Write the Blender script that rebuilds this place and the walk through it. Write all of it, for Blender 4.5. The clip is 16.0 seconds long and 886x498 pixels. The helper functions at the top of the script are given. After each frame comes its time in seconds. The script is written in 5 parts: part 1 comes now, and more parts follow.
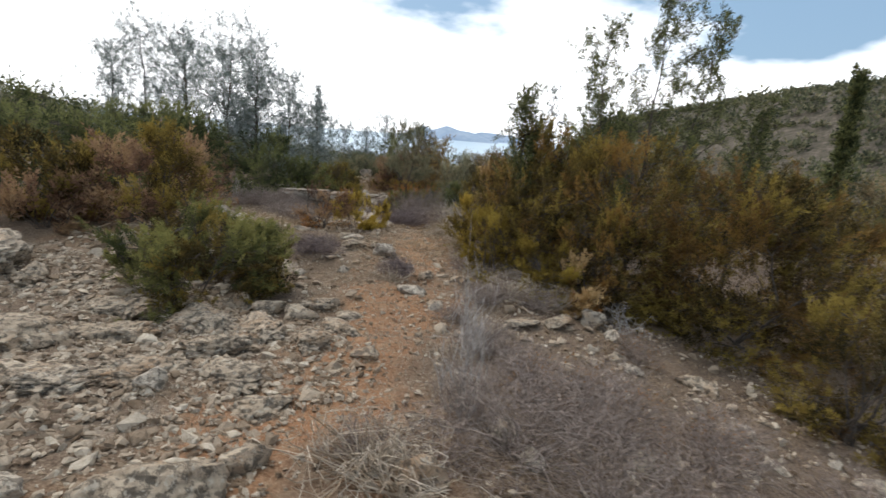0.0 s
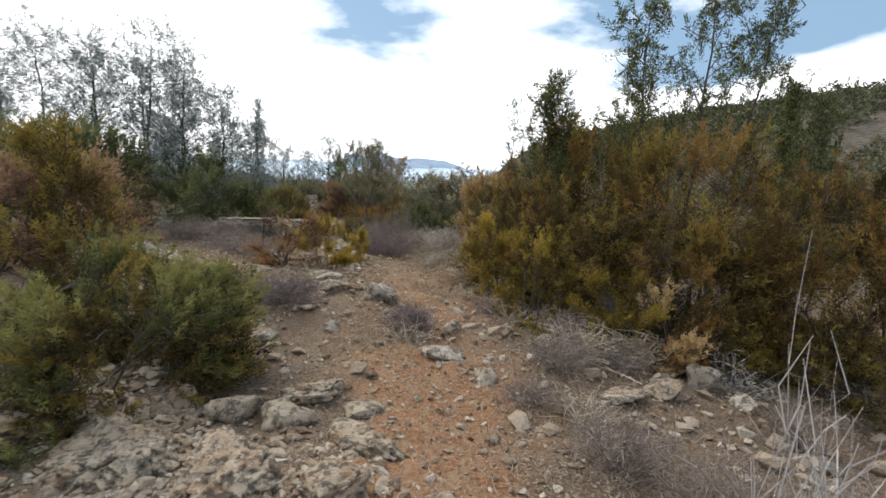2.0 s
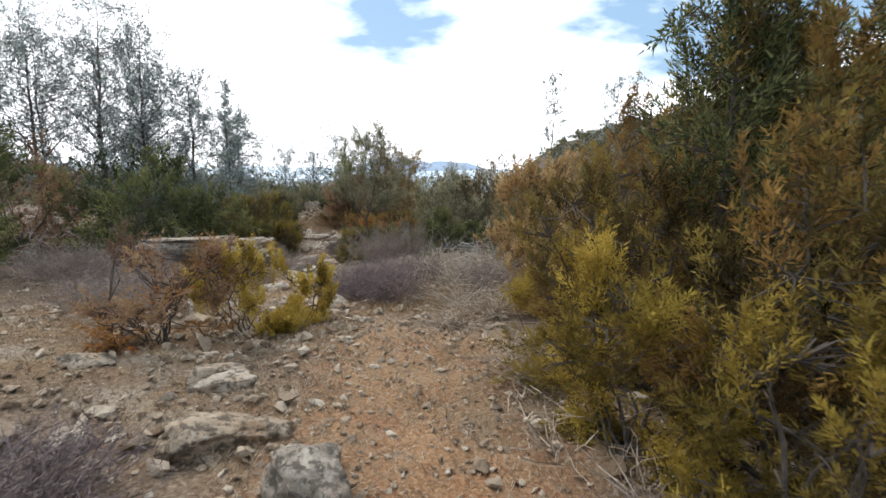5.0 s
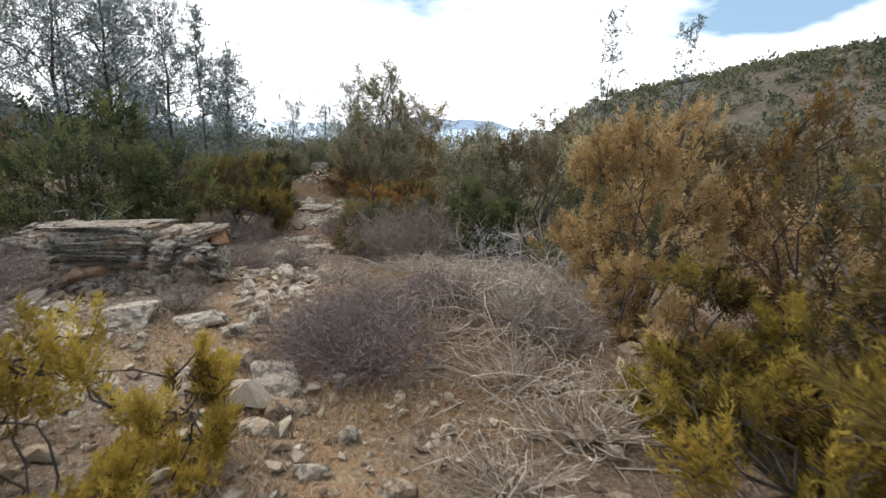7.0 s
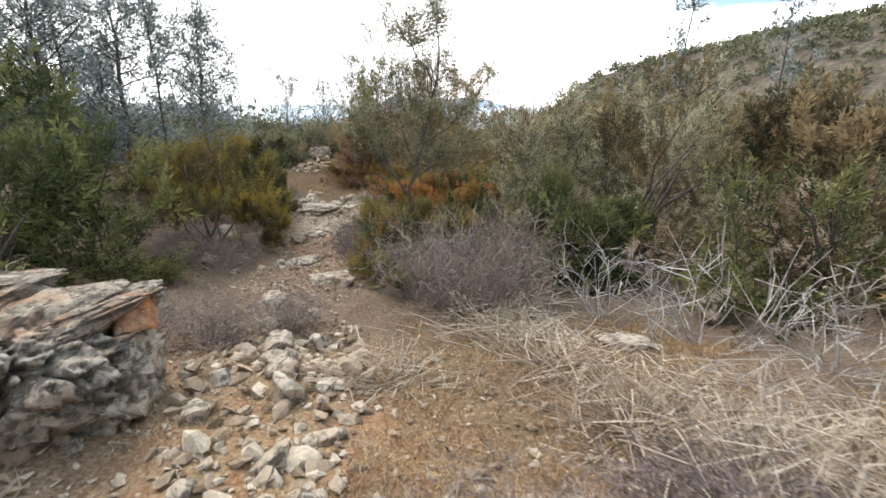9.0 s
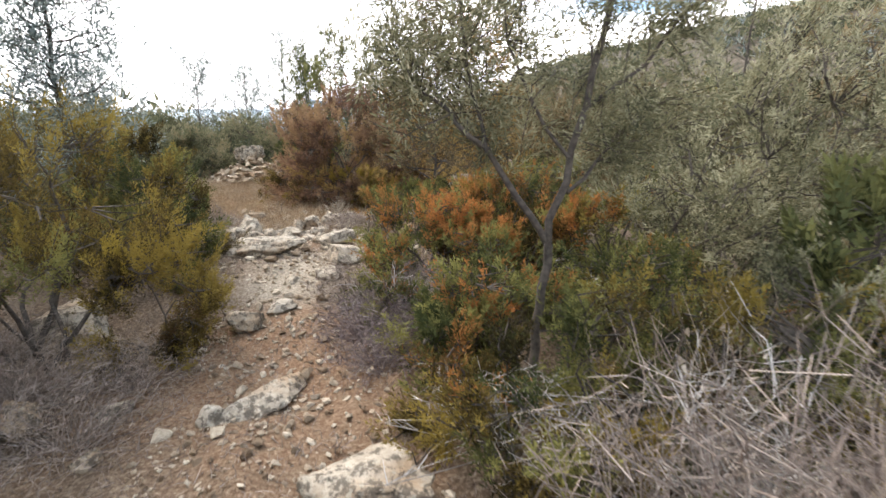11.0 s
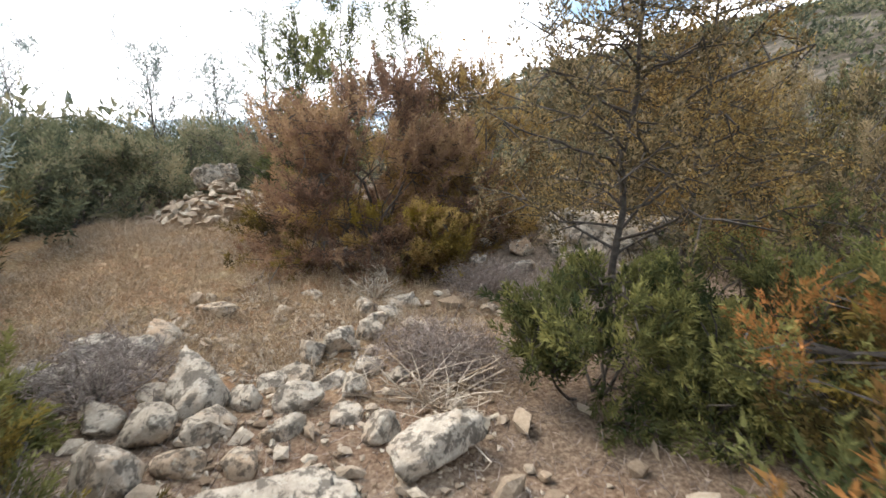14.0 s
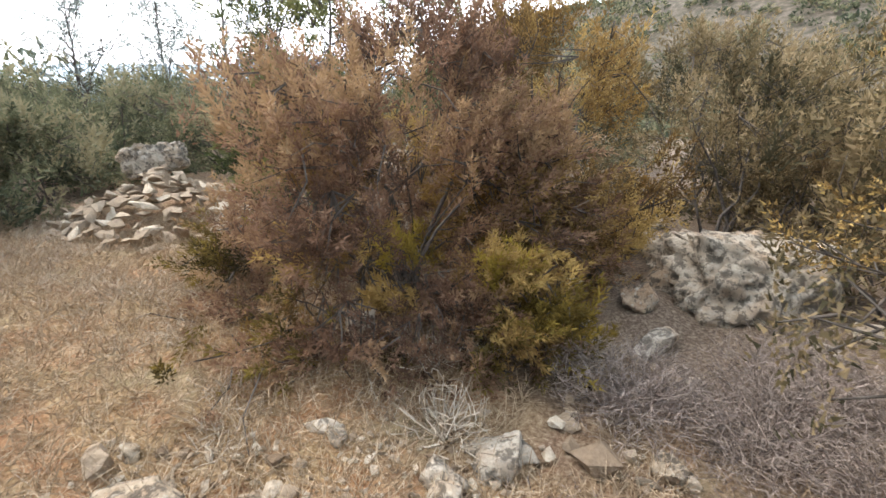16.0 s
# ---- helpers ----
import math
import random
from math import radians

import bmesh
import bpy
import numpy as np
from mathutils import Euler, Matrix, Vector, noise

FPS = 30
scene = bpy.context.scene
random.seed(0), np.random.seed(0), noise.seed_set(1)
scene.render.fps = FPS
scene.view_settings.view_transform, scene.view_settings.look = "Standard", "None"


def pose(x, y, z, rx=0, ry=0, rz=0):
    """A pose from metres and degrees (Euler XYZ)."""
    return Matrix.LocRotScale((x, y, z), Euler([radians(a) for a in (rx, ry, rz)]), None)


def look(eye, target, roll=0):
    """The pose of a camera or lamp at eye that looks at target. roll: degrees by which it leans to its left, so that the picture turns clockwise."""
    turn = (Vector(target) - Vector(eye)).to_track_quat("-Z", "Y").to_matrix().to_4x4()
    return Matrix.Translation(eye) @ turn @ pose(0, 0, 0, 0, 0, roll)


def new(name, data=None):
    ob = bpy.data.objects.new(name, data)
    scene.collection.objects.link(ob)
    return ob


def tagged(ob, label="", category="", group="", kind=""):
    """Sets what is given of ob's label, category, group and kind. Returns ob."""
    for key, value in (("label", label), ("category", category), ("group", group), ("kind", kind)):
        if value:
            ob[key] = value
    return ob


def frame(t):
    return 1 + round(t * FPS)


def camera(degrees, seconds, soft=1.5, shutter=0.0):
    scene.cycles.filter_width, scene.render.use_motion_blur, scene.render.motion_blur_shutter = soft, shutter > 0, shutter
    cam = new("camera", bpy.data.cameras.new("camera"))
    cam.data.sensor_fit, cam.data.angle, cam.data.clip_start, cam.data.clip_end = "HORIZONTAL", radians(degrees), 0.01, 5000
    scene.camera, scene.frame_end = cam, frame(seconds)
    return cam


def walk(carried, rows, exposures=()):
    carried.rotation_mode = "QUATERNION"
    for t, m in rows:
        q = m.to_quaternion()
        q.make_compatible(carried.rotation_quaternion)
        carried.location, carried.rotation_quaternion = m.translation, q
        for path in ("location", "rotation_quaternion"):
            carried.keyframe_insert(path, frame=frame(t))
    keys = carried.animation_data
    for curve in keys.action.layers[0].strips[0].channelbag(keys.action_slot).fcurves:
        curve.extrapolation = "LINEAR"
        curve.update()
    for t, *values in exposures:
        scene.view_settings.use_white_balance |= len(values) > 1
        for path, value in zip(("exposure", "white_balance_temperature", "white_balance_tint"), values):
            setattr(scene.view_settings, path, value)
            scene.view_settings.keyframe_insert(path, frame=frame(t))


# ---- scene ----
cam = camera(80.8, 16.0, soft=1.5, shutter=0.18)
PATH = [
    (0.0, 0.000, 0.000, 1.500, 76.89, -4.46, 1.00),
    (0.5, -0.304, 0.582, 1.416, 75.52, -2.98, 7.34),
    (1.0, -0.515, 1.034, 1.303, 77.80, -4.11, 4.38),
    (1.5, -0.667, 1.558, 1.245, 80.09, -4.47, -1.61),
    (2.0, -0.913, 2.080, 1.128, 80.11, -2.98, -6.28),
    (2.5, -0.913, 2.568, 1.037, 78.14, -2.27, -10.71),
    (3.0, -0.866, 3.154, 1.046, 77.15, -0.88, -11.07),
    (3.5, -0.760, 3.853, 0.957, 78.25, 0.00, -11.51),
    (4.0, -0.667, 4.597, 0.831, 81.71, -2.08, -6.32),
    (6.5, -0.386, 8.074, 0.808, 76.40, -0.70, -2.37),
    (7.0, -0.445, 8.798, 0.765, 75.80, -1.95, -1.22),
    (7.5, -0.597, 9.617, 0.740, 76.90, -1.03, -0.56),
    (8.0, -0.714, 10.330, 0.721, 75.90, -1.61, -2.53),
    (8.5, -0.924, 10.983, 0.646, 73.70, -0.73, -0.77),
    (11.0, -2.254, 15.435, 0.053, 74.00, -0.16, -10.33),
    (11.5, -2.353, 16.131, 0.045, 74.07, 0.87, -0.84),
    (12.0, -2.542, 16.771, 0.038, 72.11, 3.59, 1.39),
    (12.5, -2.647, 17.407, -0.060, 69.40, 4.84, -2.21),
    (13.0, -2.664, 18.050, -0.077, 73.17, 3.67, -5.52),
    (13.5, -2.654, 18.599, -0.069, 74.98, 3.21, -10.60),
    (14.0, -2.753, 19.361, -0.157, 74.90, 0.17, -12.41),
    (14.5, -2.851, 20.028, -0.170, 73.85, -4.60, -16.53),
    (15.0, -2.875, 20.599, -0.113, 72.68, -2.81, -16.85),
    (15.5, -2.909, 21.095, -0.060, 70.51, -0.51, -12.94),
    (16.0, -2.982, 21.556, -0.082, 69.95, -1.14, -15.78),
]
EXPO = [(0.0, 0.56, 6550, 11), (0.5, 0.78, 6550, 11), (1.0, 0.6, 6550, 11), (1.5, 0.52, 6550, 11), (2.5, 0.79, 6550, 11), (4.0, 0.82, 6450, 11), (6.5, 1.02, 6500, 11), (7.0, 0.82, 6500, 11), (7.5, 1.2, 6450, 11), (8.0, 0.82, 6450, 11), (8.5, 1.12, 6600, 11), (11.0, 1.68, 6700, 13), (12.5, 1.93, 6450, 12), (13.0, 1.75, 6450, 12), (13.5, 1.48, 6500, 12), (14.0, 1.6, 6550, 12), (14.5, 1.75, 6550, 12), (15.0, 2.0, 6550, 12), (15.5, 1.8, 6550, 12), (16.0, 1.92, 6500, 12)]
walk(cam, [(r[0], pose(*r[1:])) for r in PATH], EXPO)

# ---- sky and sun ----
SUN_AZ, SUN_EL = radians(-40), radians(48)      # azimuth from +y towards +x
world = bpy.data.worlds.new("sky")
scene.world = world
world.use_nodes = True
wn, wl = world.node_tree.nodes, world.node_tree.links
wn.clear()
w_out, w_bg = wn.new("ShaderNodeOutputWorld"), wn.new("ShaderNodeBackground")
w_sky = wn.new("ShaderNodeTexSky")
w_sky.sky_type, w_sky.sun_disc = "NISHITA", False
w_sky.sun_elevation, w_sky.sun_rotation = SUN_EL, SUN_AZ
w_bg.inputs["Strength"].default_value = 0.1
w_tc, w_map, w_noise, w_ramp = (wn.new(k) for k in ("ShaderNodeTexCoord", "ShaderNodeMapping", "ShaderNodeTexNoise", "ShaderNodeValToRGB"))
w_map.inputs["Scale"].default_value = (1.0, 1.0, 2.6)
w_map.inputs["Location"].default_value = (2.35, 0.4, 0.1)
w_noise.inputs["Scale"].default_value, w_noise.inputs["Detail"].default_value = 1.9, 6.0
w_noise.inputs["Roughness"].default_value = 0.5
w_sep, w_add = wn.new("ShaderNodeSeparateXYZ"), wn.new("ShaderNodeMath")
w_add.operation = "MULTIPLY_ADD"
w_add.inputs[1].default_value = -2.3
w_ramp.color_ramp.elements[0].position, w_ramp.color_ramp.elements[1].position = 0.03, 0.13
w_grey, w_white = wn.new("ShaderNodeMixRGB"), wn.new("ShaderNodeMixRGB")
w_grey.inputs["Fac"].default_value = 0.8
w_grey.inputs["Color2"].default_value = (2.1, 3.35, 4.75, 1)      # grey cloud base
w_white.inputs["Color2"].default_value = (13.2, 13.6, 14.0, 1)   # bright thin cloud
wl.new(w_tc.outputs["Generated"], w_map.inputs["Vector"])
wl.new(w_map.outputs["Vector"], w_noise.inputs["Vector"])
wl.new(w_tc.outputs["Generated"], w_sep.inputs["Vector"])
w_low = wn.new("ShaderNodeMath")
w_low.operation = "MINIMUM"
w_low.inputs[1].default_value = 0.2
wl.new(w_sep.outputs["Z"], w_low.inputs[0])
wl.new(w_low.outputs[0], w_add.inputs[0])
wl.new(w_noise.outputs["Fac"], w_add.inputs[2])
wl.new(w_add.outputs[0], w_ramp.inputs["Fac"])
wl.new(w_sky.outputs["Color"], w_grey.inputs["Color1"])
wl.new(w_grey.outputs["Color"], w_white.inputs["Color1"])
wl.new(w_ramp.outputs["Color"], w_white.inputs["Fac"])
wl.new(w_white.outputs["Color"], w_bg.inputs["Color"])
wl.new(w_bg.outputs["Background"], w_out.inputs["Surface"])

sun_data = bpy.data.lights.new("sun", "SUN")
sun_data.energy, sun_data.angle, sun_data.color = 1.5, radians(32), (1.0, 0.93, 0.82)
sun = new("sun", sun_data)
sun.matrix_world = look((0, 0, 40), (-40 * math.sin(SUN_AZ) * math.cos(SUN_EL), -40 * math.cos(SUN_AZ) * math.cos(SUN_EL), 40 - 40 * math.sin(SUN_EL)))


# ---- materials ----
def material(name):
    m = bpy.data.materials.new(name)
    m.use_nodes = True
    n, l = m.node_tree.nodes, m.node_tree.links
    n.clear()
    out, bsdf = n.new("ShaderNodeOutputMaterial"), n.new("ShaderNodeBsdfPrincipled")
    l.new(bsdf.outputs[0], out.inputs[0])
    bsdf.inputs["Roughness"].default_value = 0.9
    bsdf.inputs["Specular IOR Level"].default_value = 0.25
    return m, n, l, bsdf, out


def ramp(n, l, source, stops):
    r = n.new("ShaderNodeValToRGB")
    els = r.color_ramp.elements
    while len(els) < len(stops):
        els.new(0.5)
    for e, (p, c) in zip(els, stops):
        e.position, e.color = p, (*c, 1)
    l.new(source, r.inputs["Fac"])
    return r.outputs["Color"]


def noise_tex(n, l, vector, scale, detail=4.0, rough=0.6):
    t = n.new("ShaderNodeTexNoise")
    t.inputs["Scale"].default_value, t.inputs["Detail"].default_value, t.inputs["Roughness"].default_value = scale, detail, rough
    l.new(vector, t.inputs["Vector"])
    return t.outputs["Fac"]


def mix(n, l, fac, a, b, mode="MIX"):
    x = n.new("ShaderNodeMixRGB")
    x.blend_type = mode
    for sock, v in zip(x.inputs, (fac, a, b)):
        if isinstance(v, bpy.types.NodeSocket):
            l.new(v, sock)
        else:
            sock.default_value = v if not isinstance(v, tuple) else (*v, 1)
    return x.outputs["Color"]


def bump(n, l, height, bsdf, strength, distance):
    b = n.new("ShaderNodeBump")
    b.inputs["Strength"].default_value, b.inputs["Distance"].default_value = strength, distance
    l.new(height, b.inputs["Height"])
    l.new(b.outputs["Normal"], bsdf.inputs["Normal"])


def position(n):
    return n.new("ShaderNodeNewGeometry").outputs["Position"]


def ground_material():
    m, n, l, bsdf, _ = material("ground")
    p = position(n)
    fine, mid, big = noise_tex(n, l, p, 46, 5, 0.7), noise_tex(n, l, p, 9, 5), noise_tex(n, l, p, 1.3, 4)
    litter = ramp(n, l, fine, [(0.3, (0.06, 0.036, 0.02)), (0.5, (0.155, 0.108, 0.073)), (0.68, (0.32, 0.25, 0.18))])
    soil = ramp(n, l, fine, [(0.3, (0.15, 0.06, 0.026)), (0.5, (0.3, 0.145, 0.068)), (0.7, (0.46, 0.28, 0.165))])
    soil = mix(n, l, ramp(n, l, mid, [(0.48, (0, 0, 0)), (0.66, (.8, .8, .8))]), soil, (0.36, 0.24, 0.145))
    straw = ramp(n, l, fine, [(0.28, (0.12, 0.07, 0.035)), (0.5, (0.31, 0.2, 0.1)), (0.7, (0.5, 0.385, 0.23))])
    gravel = ramp(n, l, fine, [(0.32, (0.17, 0.135, 0.1)), (0.5, (0.34, 0.29, 0.225)), (0.68, (0.55, 0.49, 0.4))])
    heath = ramp(n, l, big, [(0.35, (0.055, 0.05, 0.033)), (0.5, (0.09, 0.075, 0.053)), (0.66, (0.14, 0.112, 0.088))])
    zones = n.new("ShaderNodeAttribute")
    zones.attribute_name = "zones"
    parts = n.new("ShaderNodeSeparateColor")
    l.new(zones.outputs["Color"], parts.inputs["Color"])
    c = mix(n, l, parts.outputs["Red"], litter, soil)
    straw = mix(n, l, ramp(n, l, noise_tex(n, l, p, 3.2, 5, .65), [(0.46, (0, 0, 0)), (0.6, (.75, .75, .75))]), straw, soil)
    straw = mix(n, l, ramp(n, l, noise_tex(n, l, p, 2.1, 5, .6), [(0.56, (0, 0, 0)), (0.66, (.55, .55, .55))]), straw, (0.3, 0.27, 0.16))
    c = mix(n, l, parts.outputs["Green"], c, straw)
    c = mix(n, l, parts.outputs["Blue"], c, gravel)
    c = mix(n, l, zones.outputs["Alpha"], c, heath)
    c = mix(n, l, 0.35, c, ramp(n, l, big, [(0.3, (0.55, 0.52, 0.5)), (0.7, (1, 1, 1))]), "MULTIPLY")
    l.new(c, bsdf.inputs["Base Color"])
    bump(n, l, mix(n, l, 0.5, fine, mid), bsdf, 1.0, 0.035)
    return m


def rock_material(name, base, light, stain, lichen=0.5):
    m, n, l, bsdf, _ = material(name)
    p = position(n)
    fine, mid, big = noise_tex(n, l, p, 60, 6, 0.75), noise_tex(n, l, p, 11, 6, 0.65), noise_tex(n, l, p, 3.0, 4)
    c = ramp(n, l, mid, [(0.3, base), (0.6, light)])
    c = mix(n, l, ramp(n, l, big, [(0.5, (0, 0, 0)), (0.66, (0.75, 0.75, 0.75))]), c, stain)
    spots = ramp(n, l, noise_tex(n, l, p, 17, 5, 0.7), [(0.52 - 0.04 * lichen, (0, 0, 0)), (0.56, (lichen, lichen, lichen))])
    c = mix(n, l, spots, c, (0.085, 0.07, 0.055))
    pale = ramp(n, l, noise_tex(n, l, p, 24, 4, 0.6), [(0.58, (0, 0, 0)), (0.64, (0.6, 0.6, 0.6))])
    c = mix(n, l, pale, c, (0.56, 0.51, 0.42))
    c = mix(n, l, 0.6, c, ramp(n, l, fine, [(0.25, (0.45, 0.44, 0.43)), (0.62, (1, 1, 1))]), "MULTIPLY")
    info = n.new("ShaderNodeObjectInfo")
    c = mix(n, l, 0.5, c, ramp(n, l, info.outputs["Random"], [(0.0, (0.72, 0.68, 0.62)), (1.0, (1, 1, 1))]), "MULTIPLY")
    l.new(c, bsdf.inputs["Base Color"])
    bump(n, l, mix(n, l, 0.5, fine, mid), bsdf, 0.9, 0.025)
    return m


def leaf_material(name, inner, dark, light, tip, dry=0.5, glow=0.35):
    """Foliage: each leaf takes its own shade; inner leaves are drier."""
    m, n, l, bsdf, out = material(name)
    geo = n.new("ShaderNodeNewGeometry")
    rnd = geo.outputs["Random Per Island"]
    tone = n.new("ShaderNodeAttribute")
    tone.attribute_name = "tone"
    c = ramp(n, l, tone.outputs["Fac"], [(0.1, dark), (0.5, light), (0.9, tip)])
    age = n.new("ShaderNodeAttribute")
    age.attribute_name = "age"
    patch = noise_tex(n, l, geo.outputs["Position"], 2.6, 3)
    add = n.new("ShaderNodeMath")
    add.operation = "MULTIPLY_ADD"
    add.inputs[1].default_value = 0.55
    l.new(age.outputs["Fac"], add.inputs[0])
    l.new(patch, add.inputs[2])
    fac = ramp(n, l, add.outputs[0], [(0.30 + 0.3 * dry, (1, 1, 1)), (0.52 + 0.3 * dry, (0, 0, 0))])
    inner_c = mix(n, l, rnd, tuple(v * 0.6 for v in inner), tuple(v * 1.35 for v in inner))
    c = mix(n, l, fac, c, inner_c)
    l.new(c, bsdf.inputs["Base Color"])
    bsdf.inputs["Roughness"].default_value = 0.85
    bsdf.inputs["Specular IOR Level"].default_value = 0.12
    tr, add_s = n.new("ShaderNodeBsdfTranslucent"), n.new("ShaderNodeMixShader")
    l.new(c, tr.inputs["Color"])
    add_s.inputs[0].default_value = glow
    l.new(bsdf.outputs[0], add_s.inputs[1])
    l.new(tr.outputs[0], add_s.inputs[2])
    l.new(add_s.outputs[0], out.inputs[0])
    return m


def twig_material(name, dark, light):
    m, n, l, bsdf, _ = material(name)
    geo = n.new("ShaderNodeNewGeometry")
    c = mix(n, l, geo.outputs["Random Per Island"], dark, light)
    c = mix(n, l, 0.6, c, ramp(n, l, noise_tex(n, l, geo.outputs["Position"], 40, 4), [(0.3, (0.5, 0.5, 0.5)), (0.7, (1, 1, 1))]), "MULTIPLY")
    l.new(c, bsdf.inputs["Base Color"])
    return m


def plain_material(name, a, b, scale, rough=0.9):
    m, n, l, bsdf, _ = material(name)
    l.new(ramp(n, l, noise_tex(n, l, position(n), scale, 5), [(0.3, a), (0.7, b)]), bsdf.inputs["Base Color"])
    bsdf.inputs["Roughness"].default_value = rough
    return m


M_GROUND = ground_material()
M_ROCK = rock_material("limestone", (0.27, 0.205, 0.145), (0.5, 0.41, 0.305), (0.36, 0.215, 0.115), 0.8)
M_PALE = rock_material("pale_limestone", (0.34, 0.285, 0.22), (0.57, 0.495, 0.4), (0.46, 0.31, 0.19), 0.75)
M_LEDGE = rock_material("weathered_limestone", (0.15, 0.13, 0.105), (0.42, 0.365, 0.3), (0.42, 0.25, 0.15), 0.8)
M_STAIN = rock_material("orange_stained_limestone", (0.3, 0.17, 0.1), (0.52, 0.36, 0.24), (0.55, 0.19, 0.05), 0.4)
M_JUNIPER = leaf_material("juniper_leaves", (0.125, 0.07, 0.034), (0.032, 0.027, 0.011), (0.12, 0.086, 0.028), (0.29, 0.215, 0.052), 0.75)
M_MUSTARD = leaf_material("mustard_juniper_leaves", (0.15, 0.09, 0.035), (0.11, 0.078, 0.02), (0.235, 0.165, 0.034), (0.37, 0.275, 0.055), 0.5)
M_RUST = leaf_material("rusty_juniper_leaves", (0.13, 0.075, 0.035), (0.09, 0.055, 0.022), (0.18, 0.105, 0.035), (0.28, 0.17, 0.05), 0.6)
M_HEATH = leaf_material("heath_leaves", (0.27, 0.15, 0.06), (0.16, 0.11, 0.024), (0.335, 0.23, 0.042), (0.5, 0.37, 0.08), 0.45)
M_DARK = leaf_material("dark_leaves", (0.112, 0.09, 0.045), (0.033, 0.045, 0.021), (0.09, 0.102, 0.042), (0.194, 0.194, 0.075), 0.45)
M_GREEN = leaf_material("mastic_leaves", (0.166, 0.11, 0.058), (0.046, 0.058, 0.023), (0.125, 0.125, 0.044), (0.26, 0.244, 0.083), 0.45)
M_GOLD = leaf_material("golden_leaves", (0.2, 0.12, 0.055), (0.22, 0.13, 0.05), (0.4, 0.255, 0.105), (0.58, 0.42, 0.22), 0.3)
M_RED = leaf_material("red_brown_leaves", (0.195, 0.122, 0.085), (0.125, 0.075, 0.05), (0.26, 0.155, 0.1), (0.35, 0.23, 0.125), 0.4)
M_BROWN = leaf_material("golden_brown_leaves", (0.2, 0.12, 0.055), (0.13, 0.082, 0.032), (0.28, 0.175, 0.065), (0.43, 0.295, 0.105), 0.5)
M_ORANGE = leaf_material("orange_leaves", (0.13, 0.09, 0.045), (0.14, 0.085, 0.033), (0.3, 0.155, 0.05), (0.42, 0.18, 0.06), 0.3)
M_OLIVE = leaf_material("olive_leaves", (0.14, 0.105, 0.06), (0.085, 0.085, 0.05), (0.2, 0.19, 0.11), (0.4, 0.375, 0.25), 0.4)
M_OAK = leaf_material("oak_leaves", (0.165, 0.1, 0.05), (0.055, 0.049, 0.027), (0.15, 0.112, 0.055), (0.29, 0.215, 0.12), 0.5)
M_FAR = leaf_material("far_scrub_leaves", (0.055, 0.05, 0.035), (0.038, 0.046, 0.03), (0.07, 0.08, 0.05), (0.115, 0.12, 0.075), 0.3)
# distant trees: haze is painted in as a paler, bluer needle colour
M_PINE = leaf_material("hazed_pine_needles", (0.171, 0.178, 0.163), (0.106, 0.129, 0.124), (0.209, 0.245, 0.233), (0.373, 0.407, 0.373), 0.4, 0.35)
M_BARK = plain_material("bark", (0.035, 0.028, 0.023), (0.12, 0.1, 0.083), 30)
M_GREYTWIG = twig_material("grey_twigs", (0.15, 0.115, 0.1), (0.42, 0.34, 0.285))
M_DARKTWIG = twig_material("purplish_twigs", (0.12, 0.09, 0.087), (0.3, 0.235, 0.22))
M_PALETWIG = twig_material("bleached_twigs", (0.3, 0.27, 0.25), (0.6, 0.55, 0.5))
M_STRAW = twig_material("straw", (0.27, 0.195, 0.125), (0.62, 0.53, 0.42))
M_GRASS = twig_material("dry_grass", (0.25, 0.165, 0.095), (0.56, 0.43, 0.29))
M_RUSTGRASS = twig_material("rusty_grass", (0.25, 0.14, 0.06), (0.58, 0.4, 0.21))
M_SCRUB = leaf_material("hill_scrub_leaves", (0.149, 0.12, 0.075), (0.06, 0.072, 0.045), (0.135, 0.143, 0.082), (0.254, 0.224, 0.135), 0.45)


# ---- ground shape ----
KY = (-8, -2, 0, 2, 4, 5, 8, 9.5, 12.4, 13.6, 14.5, 15.4, 17, 19.2, 20.6, 22, 23.2, 25.5, 28, 34, 45)
KZ = (.5, .15, .03, -.27, -.52, -.61, -.57, -.57, -.79, -.96, -1.03, -1.27, -1.44, -1.45, -1.40, -1.55, -1.62, -1.57, -1.6, -1.9, -2.6)
KX = (0, -.2, -.4, -.9, -.75, -.6, -.4, -.55, -1.25, -1.8, -2.1, -2.3, -2.5, -2.65, -2.7, -3, -3, -3.4, -4.5, -6, -8)


def lattice(i, j, k):
    v = np.sin(i * 127.1 + j * 311.7 + k * 74.7) * 43758.5453
    return v - np.floor(v)


def vnoise(x, y, k=0.0):
    """Smooth value noise, 0 to 1."""
    xi, yi = np.floor(x), np.floor(y)
    u, v = x - xi, y - yi
    u, v = u * u * (3 - 2 * u), v * v * (3 - 2 * v)
    a = lattice(xi, yi, k) * (1 - u) + lattice(xi + 1, yi, k) * u
    b = lattice(xi, yi + 1, k) * (1 - u) + lattice(xi + 1, yi + 1, k) * u
    return a * (1 - v) + b * v


def step(a, b, x):
    t = np.clip((x - a) / (b - a), 0, 1)
    return t * t * (3 - 2 * t)


